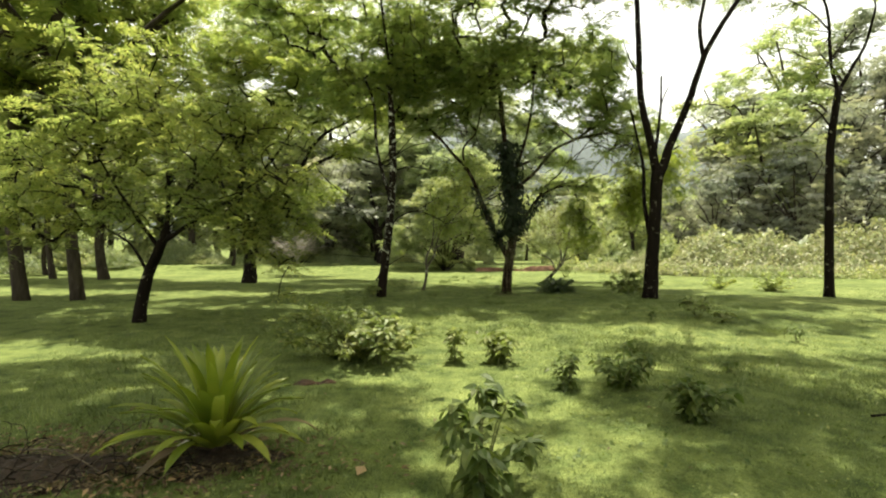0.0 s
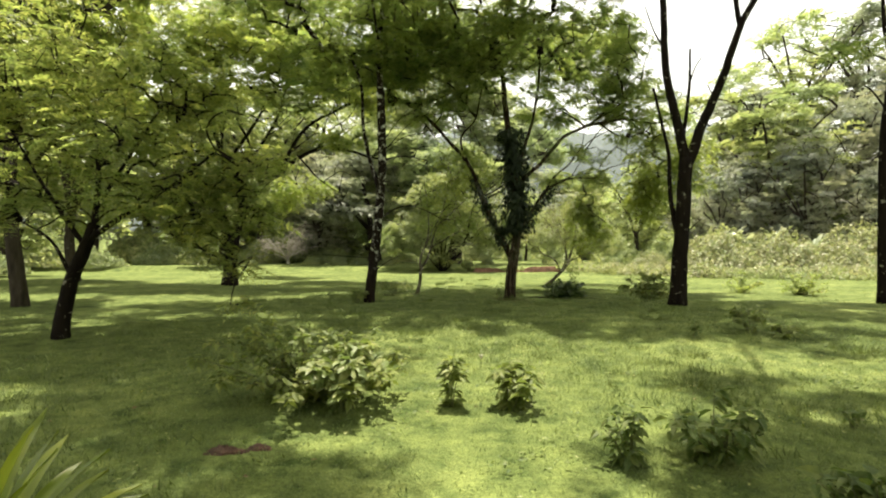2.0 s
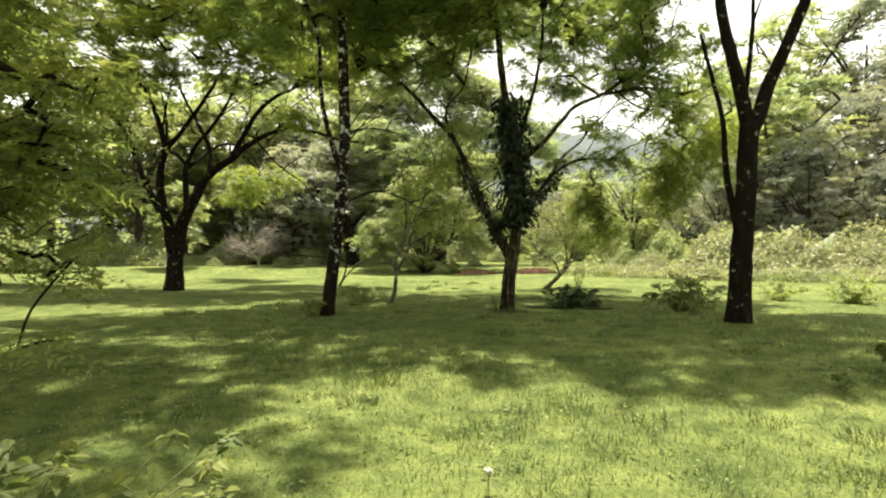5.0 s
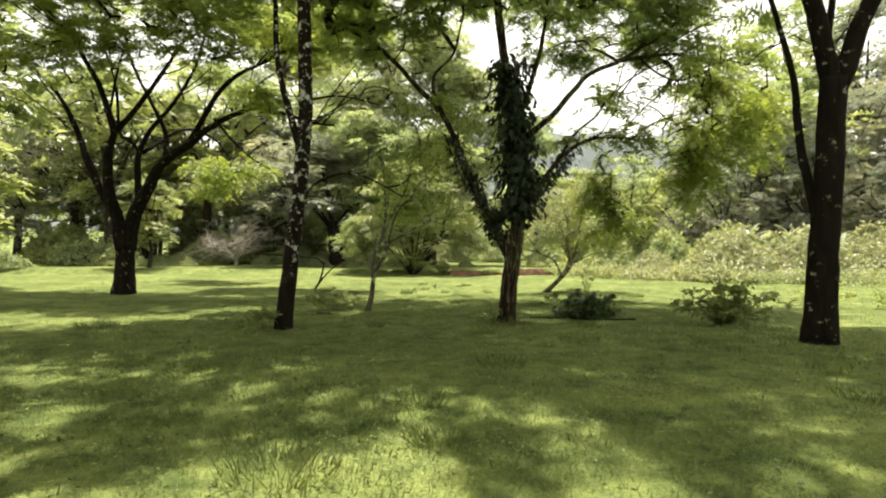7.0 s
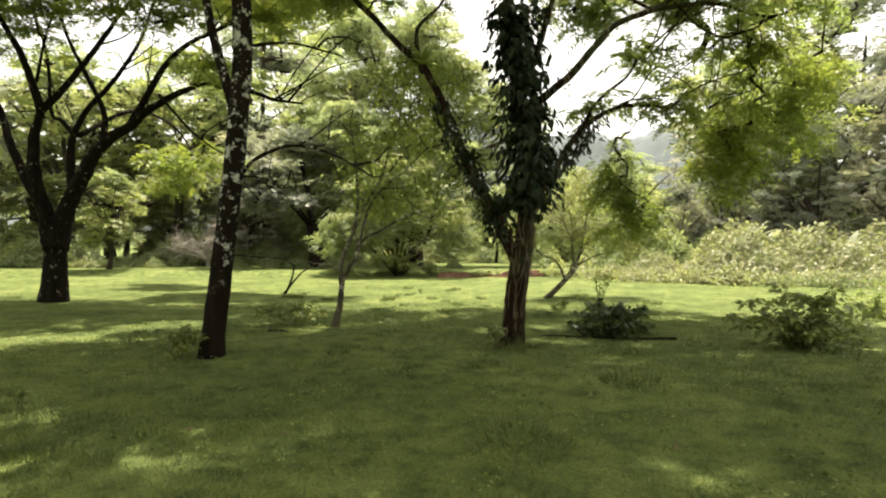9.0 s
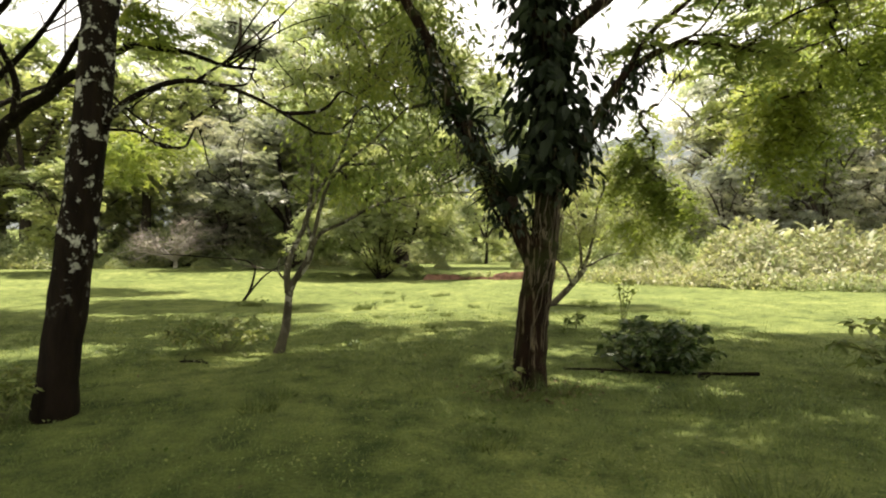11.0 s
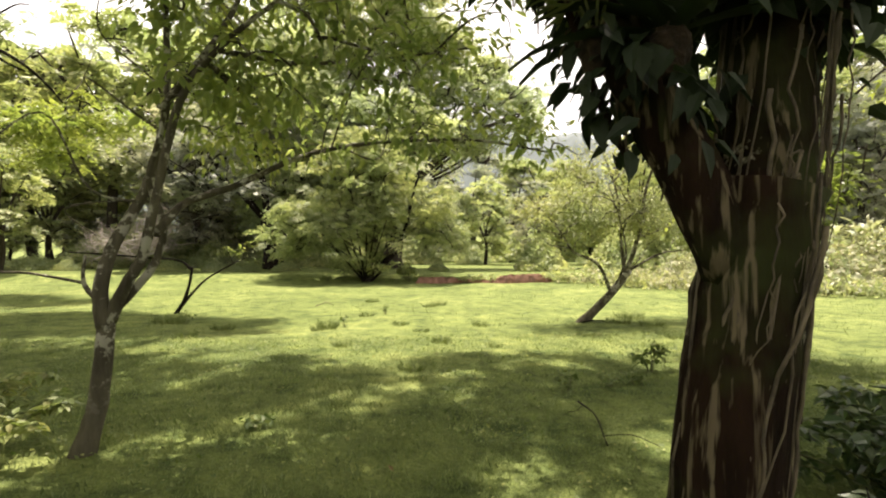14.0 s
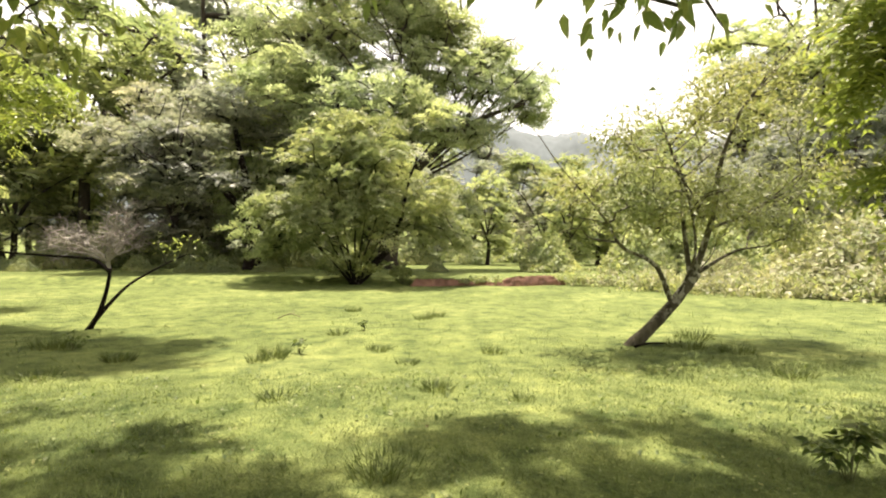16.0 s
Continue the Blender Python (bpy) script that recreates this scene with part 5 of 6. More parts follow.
shrub("leafy_seedling", "thin plant growing at a tree's foot", 2.0, 17.95, 0.4, 0.5, 6, 12, 0.12, 0.06, LEAF_SHRUB, 59, "plant")
shrub("leafy_bush", "round dark bush below the great tree", 0.2, 43.2, 3.6, 1.5, 46, 44, 0.22, 0.1, LEAF_FAR, 60, "bush")
shrub("leafy_bush", "small round bush beside the red bank", 2.4, 43.0, 1.2, 1.0, 22, 30, 0.18, 0.09, LEAF_FAR, 61, "bush")

shrub("leafy_bush", "low grey-green bush on the earth bank", 5.6, 42.4, 1.3, 0.45, 16, 26, 0.15, 0.07, LEAF_SOFT, 62, "bush")
shrub("leafy_bush", "low grey-green bush on the earth bank", 6.6, 42.5, 1.2, 0.5, 16, 26, 0.15, 0.07, LEAF_SOFT, 63, "bush")
shrub("leafy_bush", "low grey-green bush on the earth bank", 10.3, 42.3, 1.6, 0.6, 18, 28, 0.16, 0.07, LEAF_SOFT, 64, "bush")
for i, (x, y, h) in enumerate([(3.24, 21.97, 0.2), (3.74, 22.07, 0.13), (4.05, 22.12, 0.13), (0.27, 21.03, 0.1), (0.4, 27.3, 0.3), (-2.9, 27.7, 0.35), (1.25, 29.3, 0.2), (4.3, 10.2, 0.22), (3.6, 6.2, 0.2), (5.9, 8.2, 0.3), (-2.9, 15.2, 0.25), (6.0, 15.9, 0.3), (-3.6, 18.6, 0.35)]):
    shrub("leafy_sprig", "small leafy sprig in the grass", x, y, 0.16 + 0.6 * h, h, 5, 9, 0.075, 0.04, LEAF_MID, 400 + i, "plant", group="leafy sprigs")


def strap_plant(x, y):
    """A rosette of long arching leaves, each a part of its own."""
    rng = np.random.default_rng(71)
    root = tagged(new("strap_leaved_plant"), "yellow-green rosette of long arching strap leaves", "plant")
    root.location = (x, y, gz(x, y))
    for i in range(64):
        a = i * 2.39996 + rng.normal(0, 0.12)
        f = (i + 0.5) / 64
        tilt = 0.1 + 1.0 * f ** 1.2 + rng.normal(0, 0.08)
        ln = rng.uniform(0.74, 0.98) * (1 - 0.16 * f)
        s = np.linspace(0, 1, 9)
        bend = tilt + (0.55 + 0.95 * f) * s ** 1.6
        r = np.concatenate([[0], np.cumsum(np.sin(bend[:-1]) * ln / 8)])
        z = np.concatenate([[0], np.cumsum(np.cos(bend[:-1]) * ln / 8)])
        w = 0.043 * np.minimum(1, 0.5 + 3 * s) * np.sqrt(np.maximum(0.0, 1 - s ** 4)) + 0.001
        c, sn = math.cos(a), math.sin(a)
        mid = np.stack([c * (r + 0.03), sn * (r + 0.03), np.maximum(z + 0.05, 0.02)], -1)
        side = np.array([-sn, c, 0]) * w[:, None]
        v = np.vstack([mid - side + (0, 0, 0.012), mid, mid + side + (0, 0, 0.012)])
        k = np.arange(8)
        q = np.vstack([np.stack([k, k + 1, k + 10, k + 9], -1), np.stack([k + 9, k + 10, k + 19, k + 18], -1)])
        part("strap_leaf", (v, [q]), LEAF_STRAP if f < 0.95 else LEAF_DRY, root)
    part("stump", tube(spline([(0, 0, -0.05), (0.01, 0, 0.06), (0, 0, 0.14)], 3), [0.12, 0.13, 0.12, 0.1, 0.09, 0.07, 0.05], 10, 0.1, rng), MULCH, root)


strap_plant(-1.74, 3.78)


def litter(name, label, x, y, rx, ry, n, leaf, size, seed):
    rng = np.random.default_rng(seed)
    p = rng.normal(size=(n, 2)) * (rx, ry) * 0.5 + (x, y)
    pos = np.column_stack([p, ground_z(p[:, 0], p[:, 1]) + 0.02 + 0.02 * rng.random(n)])
    al = np.column_stack([rng.normal(size=(n, 2)), rng.normal(0, 0.25, n)])
    no = rng.normal(0, 0.3, (n, 3)) + (0, 0, 1)
    s = rng.uniform(0.5, 1.3, n)
    tagged(part(name, leaves(pos, al, no, size * s, size * 0.45 * s, 0.3), leaf, smooth=False), label, "leaf litter", kind="stuff")


litter("leaf_litter", "brown fallen leaves round the strap-leaved plant", -2.4, 3.6, 1.5, 0.6, 2400, LEAF_DRY, 0.06, 72)
litter("leaf_litter", "tan leaf scraps among the leaf mould", -2.5, 3.55, 1.6, 0.55, 200, LEAF_TAN, 0.055, 75)
litter("leaf_litter", "brown fallen leaves at the vine-grown tree's foot", 2.35, 18.15, 0.7, 0.6, 260, LEAF_DRY, 0.06, 73)
litter("leaf_litter", "scattered dry leaves over the meadow", 1.0, 9.0, 9.0, 14.0, 240, LEAF_DRY, 0.05, 74)


def mound(name, label, x, y, rx, ry, h, mat, seed, category):
    """A low uneven heap that runs out flat at its rim."""
    rng = np.random.default_rng(seed)
    n, m = 26, 9
    ang = np.linspace(0, 2 * np.pi, n, endpoint=False)
    rim = 1 + 0.2 * np.sin(ang * 3 + seed) + 0.1 * np.sin(ang * 7)
    v = [[(0, 0, h)]]
    for k in range(1, m + 1):
        f = k / m
        zz = h * (1 - f ** 1.5) + rng.normal(0, 0.12 * h, n) * (k < m) - 0.03 * (k == m)
        v.append(np.stack([rx * f * rim * np.cos(ang), ry * f * rim * np.sin(ang), zz], -1))
    v = np.vstack(v)
    v[:, 2] += ground_z(v[:, 0] + x, v[:, 1] + y) - gz(x, y)
    k = np.arange(n)
    tri = np.stack([np.zeros(n, int), 1 + k, 1 + (k + 1) % n], -1)
    q = np.vstack([np.stack([1 + r * n + k, 1 + (r + 1) * n + k, 1 + (r + 1) * n + (k + 1) % n, 1 + r * n + (k + 1) % n], -1) for r in range(m - 1)])
    ob = tagged(part(name, (v, [q, tri]), mat), label, category)
    ob.location = (x, y, gz(x, y))
    return ob


mound("leaf_mould", "dark heap of rotting leaf mould and twigs", -2.85, 3.45, 0.75, 0.3, 0.1, MULCH, 75, "mulch")
mound("leaf_mould", "small dark heap of leaf mould under the plant", -1.74, 3.72, 0.5, 0.35, 0.06, MULCH, 76, "mulch")


def stick(name, label, pts, r0, r1, mat, side_twigs, seed, category="branch"):
    """A fallen branch with a few side twigs; points are x, y and height over the ground."""
    rng = np.random.default_rng(seed)
    p = np.array(pts, float)
    path = spline(np.column_stack([p[:, 0], p[:, 1], ground_z(p[:, 0], p[:, 1]) + p[:, 2]]), 7)
    org = path[0].copy()
    root = tagged(new(name), label, category)
    root.location = org
    path = path - org
    part("stem", tube(path, np.linspace(r0, r1, len(path)), 8, 0.12, rng), mat, root)
    for i in range(side_twigs):
        s = path[rng.integers(2, len(path) - 1)]
        d = np.array([rng.normal(0, 1), rng.normal(0, 1), abs(rng.normal(0.1, 0.3))])
        e = s + unit(d) * rng.uniform(0.15, 0.45)
        part("side_twig", tube(spline([s, (s + e) / 2 + rng.normal(0, 0.03, 3), e], 3), np.linspace(r1 * 0.8, 0.003, 7), 5), mat, root)


stick("fallen_branch", "long dark fallen branch lying in the grass", [(3.05, 19.2, 0.01), (3.5, 19.05, 0.03), (4.0, 18.95, 0.025), (4.5, 18.8, 0.03), (4.9, 18.72, 0.02), (5.3, 18.6, 0.03)], 0.012, 0.024, BARK_SHADED, 5, 81)
mound("rotten_wood", "low crumbled piece of rotten wood in the grass", -1.6, 5.77, 0.17, 0.06, 0.05, ROT, 77, "wood")
mound("rotten_wood", "small crumbled lump of rotten wood in the grass", -1.36, 5.84, 0.1, 0.05, 0.04, ROT, 78, "wood")
stick("fallen_branch", "bleached dead stalk leaning over the leaf mould", [(-2.15, 3.55, 0.02), (-1.95, 3.7, 0.12), (-1.78, 3.85, 0.22)], 0.007, 0.013, BONE, 1, 83)
stick("fallen_branch", "thin dry stick in the leaf mould", [(-3.1, 3.6, 0.1), (-2.7, 3.5, 0.13), (-2.2, 3.3, 0.03)], 0.006, 0.003, ROOT, 3, 84)
stick("fallen_branch", "small grey twig in the open grass", [(-0.7, 31.0, 0.03), (-0.45, 31.1, 0.12), (-0.2, 31.0, 0.05)], 0.01, 0.006, ROOT, 2, 85)
stick("fallen_branch", "thin dark stick in the grass", [(4.0, 4.6, 0.03), (4.4, 4.65, 0.05), (4.9, 4.6, 0.03)], 0.012, 0.006, BARK_SHADED, 2, 86)
stick("fallen_branch", "short dark stick by a slanting tree", [(5.5, 27.2, 0.03), (5.8, 27.3, 0.05), (6.1, 27.35, 0.03)], 0.02, 0.01, BARK_SHADED, 1, 87)

stick("fallen_branch", "short dark stick beside a low bush", [(-2.0, 20.05, 0.01), (-1.8, 19.97, 0.03), (-1.6, 19.93, 0.01)], 0.016, 0.01, BARK_SHADED, 2, 89)
stick("fallen_branch", "thin curved dead stick in the shaded grass", [(3.11, 21.43, 0.06), (3.05, 20.9, 0.1), (2.94, 20.43, 0.02)], 0.008, 0.004, BARK_SHADED, 2, 88)


for i in range(40):
    x, y = random.Random(i).uniform(-3.4, -1.8), random.Random(i + 50).uniform(3.2, 3.9)
    a, ln = random.Random(i + 90).uniform(0, 6.28), random.Random(i + 130).uniform(0.1, 0.3)
    stick("dead_twig", "thin dead twig lying in the leaf mould", [(x, y, 0.06), (x + 0.5 * ln * math.cos(a), y + 0.5 * ln * math.sin(a), 0.09), (x + ln * math.cos(a), y + ln * math.sin(a), 0.05)], 0.006, 0.003, BARK_SHADED if i % 3 else ROOT, 1, 300 + i, "twig")


# ---- what grows on the vine tree ----
def strap(root, name, base, a, tilt, ln, wid, mat, curl=1.0, cup=0.01):
    s = np.linspace(0, 1, 7)
    bend = tilt + curl * s ** 1.5
    r = np.concatenate([[0], np.cumsum(np.sin(bend[:-1]) * ln / 6)])
    z = np.concatenate([[0], np.cumsum(np.cos(bend[:-1]) * ln / 6)])
    w = wid * np.sin(np.pi * np.clip(0.12 + 0.86 * s, 0, 1)) + 0.002
    c, sn = math.cos(a), math.sin(a)
    mid = np.array(base) + np.stack([c * r, sn * r, z], -1)
    side = np.array([-sn, c, 0]) * w[:, None]
    v = np.vstack([mid - side + (0, 0, cup), mid, mid + side + (0, 0, cup)])
    k = np.arange(6)
    q = np.vstack([np.stack([k, k + 1, k + 8, k + 7], -1), np.stack([k + 7, k + 8, k + 15, k + 14], -1)])
    return part(name, (v, [q]), mat, root)


def nest_fern(x, y, z, n, ln, mat, label, seed):
    rng = np.random.default_rng(seed)
    root = tagged(new("nest_fern"), label, "fern")
    root.location = (x, y, z)
    part("rootball", tube(spline([(0, 0, -0.12), (0, 0, 0), (0, 0, 0.08)], 3), [0.02, 0.05, 0.06, 0.065, 0.06, 0.05, 0.03], 9, 0.12, rng), MULCH, root)
    for i in range(n):
        strap(root, "frond", (0, 0, 0.03), i * 2.4 + rng.normal(0, 0.2), 0.35 + 1.2 * i / n, ln * rng.uniform(0.75, 1.1), 0.04, mat, rng.uniform(0.9, 1.9))


nest_fern(-15.75, 52.4, 2.2, 14, 0.45, LEAF_GOLD, "yellow-green fern perched among dry limbs", 90)
nest_fern(0.9, 19.55, 4.82, 26, 0.42, LEAF_YELLOW, "bright nest fern perched on a limb", 91)
nest_fern(1.71, 18.64, 2.85, 20, 0.4, LEAF_SHADED, "dark nest fern perched on a limb", 92)
nest_fern(2.16, 18.33, 1.95, 18, 0.6, LEAF_SHADED, "dark nest fern in the tree's fork", 93)


def feather_fern(x, y, z, turns, ln, mat, label, seed):
    """A perched fern whose arching fronds are cut into narrow leaflets."""
    rng = np.random.default_rng(seed)
    root = tagged(new("feather_fern"), label, "fern")
    root.location = (x, y, z)
    part("rootball", tube(spline([(0, 0, -0.1), (0, 0, 0), (0, 0, 0.06)], 3), [0.02, 0.04, 0.05, 0.055, 0.05, 0.04, 0.02], 9, 0.12, rng), MULCH, root)
    for a in turns:
        s = np.linspace(0, 1, 15)
        bend = 0.35 + 1.7 * s ** 1.3
        size = ln * rng.uniform(0.85, 1.1)
        r = np.concatenate([[0], np.cumsum(np.sin(bend[:-1]) * size / 14)])
        h = np.concatenate([[0], np.cumsum(np.cos(bend[:-1]) * size / 14)])
        c, sn = math.cos(math.radians(a)), math.sin(math.radians(a))
        mid = np.stack([c * r, sn * r, h], -1)
        frond = part("frond", tube(mid, np.linspace(0.006, 0.002, 15), 5), STEM, root)
        side = np.array([-sn, c, 0.0])
        at = np.repeat(mid[3:], 2, 0)
        way = np.where(np.arange(len(at)) % 2, 1.0, -1.0)[:, None]
        al = side * way + np.array([c, sn, 0]) * 0.45 + (0, 0, -0.3)
        w = np.repeat(np.sin(np.pi * (0.15 + 0.8 * s[3:])), 2) * 0.3 * size
        for j in range(len(at)):
            part("leaflet", leaves(at[j:j + 1] + unit(al[j:j + 1]) * w[j] * 0.5, al[j:j + 1], np.array([[0, 0, 1.0]]), w[j:j + 1], np.array([0.028]), 0.05), mat, frond, smooth=False)


feather_fern(1.96, 18.42, 1.98, (150, 185, 215, 255, 120, 290), 0.75, LEAF_SHRUB, "fern with cut arching fronds perched in the tree's fork", 98)


def climbing_vine(label, path, r_trunk, n, leaf_len, leaf, seed, loose=0.26):
    """A climber wound up a stem, with broad leaves standing off it."""
    rng = np.random.default_rng(seed)
    p = spline(path, 12)
    root = tagged(new("climbing_vine"), label, "vine")
    root.location = p[0]
    p = p - p[0]
    m = len(p)
    for k in range(3):
        a = np.linspace(0, rng.uniform(2, 5), m) + k * 2.1
        part("vine_stem", tube(p + np.stack([np.cos(a), np.sin(a), 0 * a], -1) * (r_trunk + 0.015), np.full(m, 0.014), 5), BARK_VINE, root)
    k = rng.integers(0, m, n)
    a = rng.uniform(0, 2 * np.pi, n)
    out = np.stack([np.cos(a), np.sin(a), 0 * a], -1)
    pos = p[k] + out * (r_trunk + 0.02 + loose * rng.random(n) ** 2)[:, None] + rng.normal(0, 0.05, (n, 3))
    al = out * 0.7 + rng.normal(0, 0.35, (n, 3)) + (0, 0, -0.8)
    s = rng.uniform(0.5, 1.3, n)
    part("vine_leaves", ovate(pos, al, out + rng.normal(0, 0.3, (n, 3)) + (0, 0, 0.5), leaf_len * s, leaf_len * 0.5 * s, 0.12), leaf, root, kind="stuff", smooth=False)


climbing_vine("dark broad-leaved vine wrapped round the main stem", [(2.61, 18.41, 2.15), (2.62, 18.48, 3.12), (2.52, 18.6, 4.35), (2.4, 18.71, 5.5)], 0.15, 2100, 0.2, LEAF_SHADED, 94, 0.42)
climbing_vine("dark vine hanging along the sloping limb", [(2.2, 18.42, 1.65), (2.1, 18.46, 1.9), (1.89, 18.57, 2.38), (1.66, 18.72, 2.83), (1.41, 18.96, 3.43), (1.2, 19.25, 4.1)], 0.12, 750, 0.11, LEAF_SHADED, 95, 0.12)
climbing_vine("dark vine on the second limb", [(2.68, 18.39, 1.9), (3.02, 18.47, 2.6), (3.47, 18.58, 3.17), (3.81, 18.65, 3.62)], 0.08, 520, 0.11, LEAF_SHADED, 96)


def aerial_roots(seed):
    rng = np.random.default_rng(seed)
    root = tagged(new("aerial_roots"), "pale fibrous aerial roots hanging down the trunk", "roots")
    root.location = (2.42, 18.36, 0.02)
    for i in range(95):
        a = rng.uniform(0, 2 * np.pi)
        top = rng.uniform(1.0, 2.5)
        low = max(0.1, top - rng.choice([rng.uniform(0.3, 0.9), rng.uniform(0.8, 2.2)]))
        m = 14
        r_off = rng.uniform(-0.006, 0.008) + (0.05 * rng.random() if rng.random() < 0.15 else 0)
        z = np.linspace(top, low, m)
        rr = np.interp(z, [0, 0.3, 1.8, 2.7], [0.175, 0.152, 0.145, 0.135]) + r_off
        ang = a + np.cumsum(rng.normal(0, 0.07, m))
        cx = np.interp(z, [0, 0.55, 1.05, 1.5, 2.2, 3], [-0.08, -0.02, 0.05, 0.11, 0.18, 0.2])
        path = np.stack([cx + rr * np.cos(ang), rr * np.sin(ang), z], -1) + rng.normal(0, 0.004, (m, 3))
        part("root", tube(path, np.linspace(0.0075, 0.003, m) * rng.choice([0.35, 0.5, 0.75, 1.2]), 5), ROOT, root)


aerial_roots(97)


def hanging_root(x, y, z, ln, seed):
    rng = np.random.default_rng(seed)
    root = tagged(new("hanging_root"), "thin dry root hanging free below the vine-covered limb", "root", "hanging roots")
    root.location = (x, y, z)
    k = np.linspace(0, 1, 7)
    p = np.stack([0.03 * np.cumsum(rng.normal(0, 0.4, 7)), 0.03 * np.cumsum(rng.normal(0, 0.4, 7)), -ln * k], -1)
    part("strand", tube(p - p[0], np.linspace(0.008, 0.003, 7), 5), ROOT, root)


for i in range(12):
    f = random.Random(i + 700).random()
    hanging_root(2.2 - 0.75 * f, 18.42 + 0.3 * f, 1.75 + 1.1 * f, 0.12 + 0.2 * random.Random(i + 720).random(), 740 + i)


# ---- thickets and bank at the clearing's edge ----
def thicket(name, label, wide, deep, high, leaf, n, size, seed, category="thicket"):
    """A heaped mass of climbers: leaves over an uneven mound, with stems inside."""
    rng = np.random.default_rng(seed)
    root = tagged(new(name), label, category, "thickets")
    a, f = rng.uniform(0, 2 * np.pi, n), rng.random(n) ** 0.5
    lump = 1 + 0.22 * np.sin(a * 3 + seed) * f + 0.12 * np.sin(a * 7 + f * 9)
    top = high * (np.maximum(0.0, 1 - f ** 1.7) + 0.06) * lump * (1 + 0.15 * np.sin(f * 13 + a * 4))
    z = top * (1 - 0.55 * rng.random(n) ** 2.2)
    pos = np.stack([wide / 2 * f * np.cos(a), deep / 2 * f * np.sin(a), z], -1) + rng.normal(0, 0.1, (n, 3))
    pos[:, 2] = np.maximum(pos[:, 2], 0.05)
    out = np.stack([np.cos(a) * f, np.sin(a) * f, 0.7 + 0 * a], -1)
    al = rng.normal(0, 1, (n, 3)) + out * 0.6 + (0, 0, -0.3)
    s = rng.uniform(0.5, 1.3, n)
    part("foliage", spears(pos, al, out + rng.normal(0, 0.5, (n, 3)), size * s, size * 0.6 * s), leaf, root, kind="stuff", smooth=False)
    k = rng.random(n) < 0.42
    part("climber_growth", spears(pos[k] + out[k] * 0.12, al[k], out[k] + rng.normal(0, 0.5, (k.sum(), 3)), size * s[k] * 1.1, size * 0.55 * s[k]), LEAF_SOFT, root, kind="stuff", smooth=False)
    wood = []
    for i in range(40):
        k = rng.integers(0, n)
        e = pos[k]
        b = np.array([e[0] * 0.55, e[1] * 0.55, -0.1])
        wood.append(tube(spline([b, (b + e) / 2 + rng.normal(0, 0.2, 3), e], 3), np.linspace(0.03, 0.01, 7), 4))
    part("stem_tangle", join(wood), BARK_FAR, root, kind="stuff")
    return root


def strew(thing, spots):
    for i, (x, y, s) in enumerate(spots):
        m = pose(x, y, gz(x, y), 0, 0, (x * 61 + y * 29) % 360) @ Matrix.Diagonal((s, s, s, 1))
        if i:
            copy_thing(thing, m)
        else:
            thing.matrix_basis = m


strew(thicket("vine_thicket", "pale heaped thicket of sunlit climbers", 10.5, 6.5, 2.75, LEAF_PALE, 8000, 0.26, 101),
      [(20.8, 38.5, 1.0), (24.8, 37.8, 0.95), (28, 36.5, 0.8), (31.5, 37, 1.15), (36, 34, 1.0), (16.6, 40.5, 0.5), (42, 31, 1.1), (14.0, 41.6, 0.3), (15.4, 38.2, 0.26), (17.8, 36.6, 0.4)])
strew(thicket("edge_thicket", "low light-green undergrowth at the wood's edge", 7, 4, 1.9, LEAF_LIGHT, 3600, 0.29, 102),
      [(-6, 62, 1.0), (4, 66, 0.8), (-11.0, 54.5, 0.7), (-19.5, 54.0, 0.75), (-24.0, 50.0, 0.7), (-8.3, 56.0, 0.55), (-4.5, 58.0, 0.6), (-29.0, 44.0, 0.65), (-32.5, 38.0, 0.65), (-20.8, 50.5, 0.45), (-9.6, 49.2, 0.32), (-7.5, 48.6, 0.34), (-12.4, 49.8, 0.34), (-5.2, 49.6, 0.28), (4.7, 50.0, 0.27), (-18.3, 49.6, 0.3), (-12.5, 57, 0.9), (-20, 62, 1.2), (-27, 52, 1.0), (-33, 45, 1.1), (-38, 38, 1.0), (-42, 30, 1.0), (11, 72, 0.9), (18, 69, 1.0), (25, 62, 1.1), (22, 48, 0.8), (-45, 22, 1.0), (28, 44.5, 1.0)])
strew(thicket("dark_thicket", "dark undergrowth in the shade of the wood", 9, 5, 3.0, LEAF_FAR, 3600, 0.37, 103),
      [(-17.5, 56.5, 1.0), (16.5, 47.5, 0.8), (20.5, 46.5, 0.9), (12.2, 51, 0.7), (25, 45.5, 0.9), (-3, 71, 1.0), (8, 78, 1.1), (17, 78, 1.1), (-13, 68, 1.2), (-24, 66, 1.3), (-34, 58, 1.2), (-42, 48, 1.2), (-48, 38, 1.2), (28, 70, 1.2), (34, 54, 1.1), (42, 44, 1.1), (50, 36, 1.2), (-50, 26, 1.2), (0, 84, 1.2)])


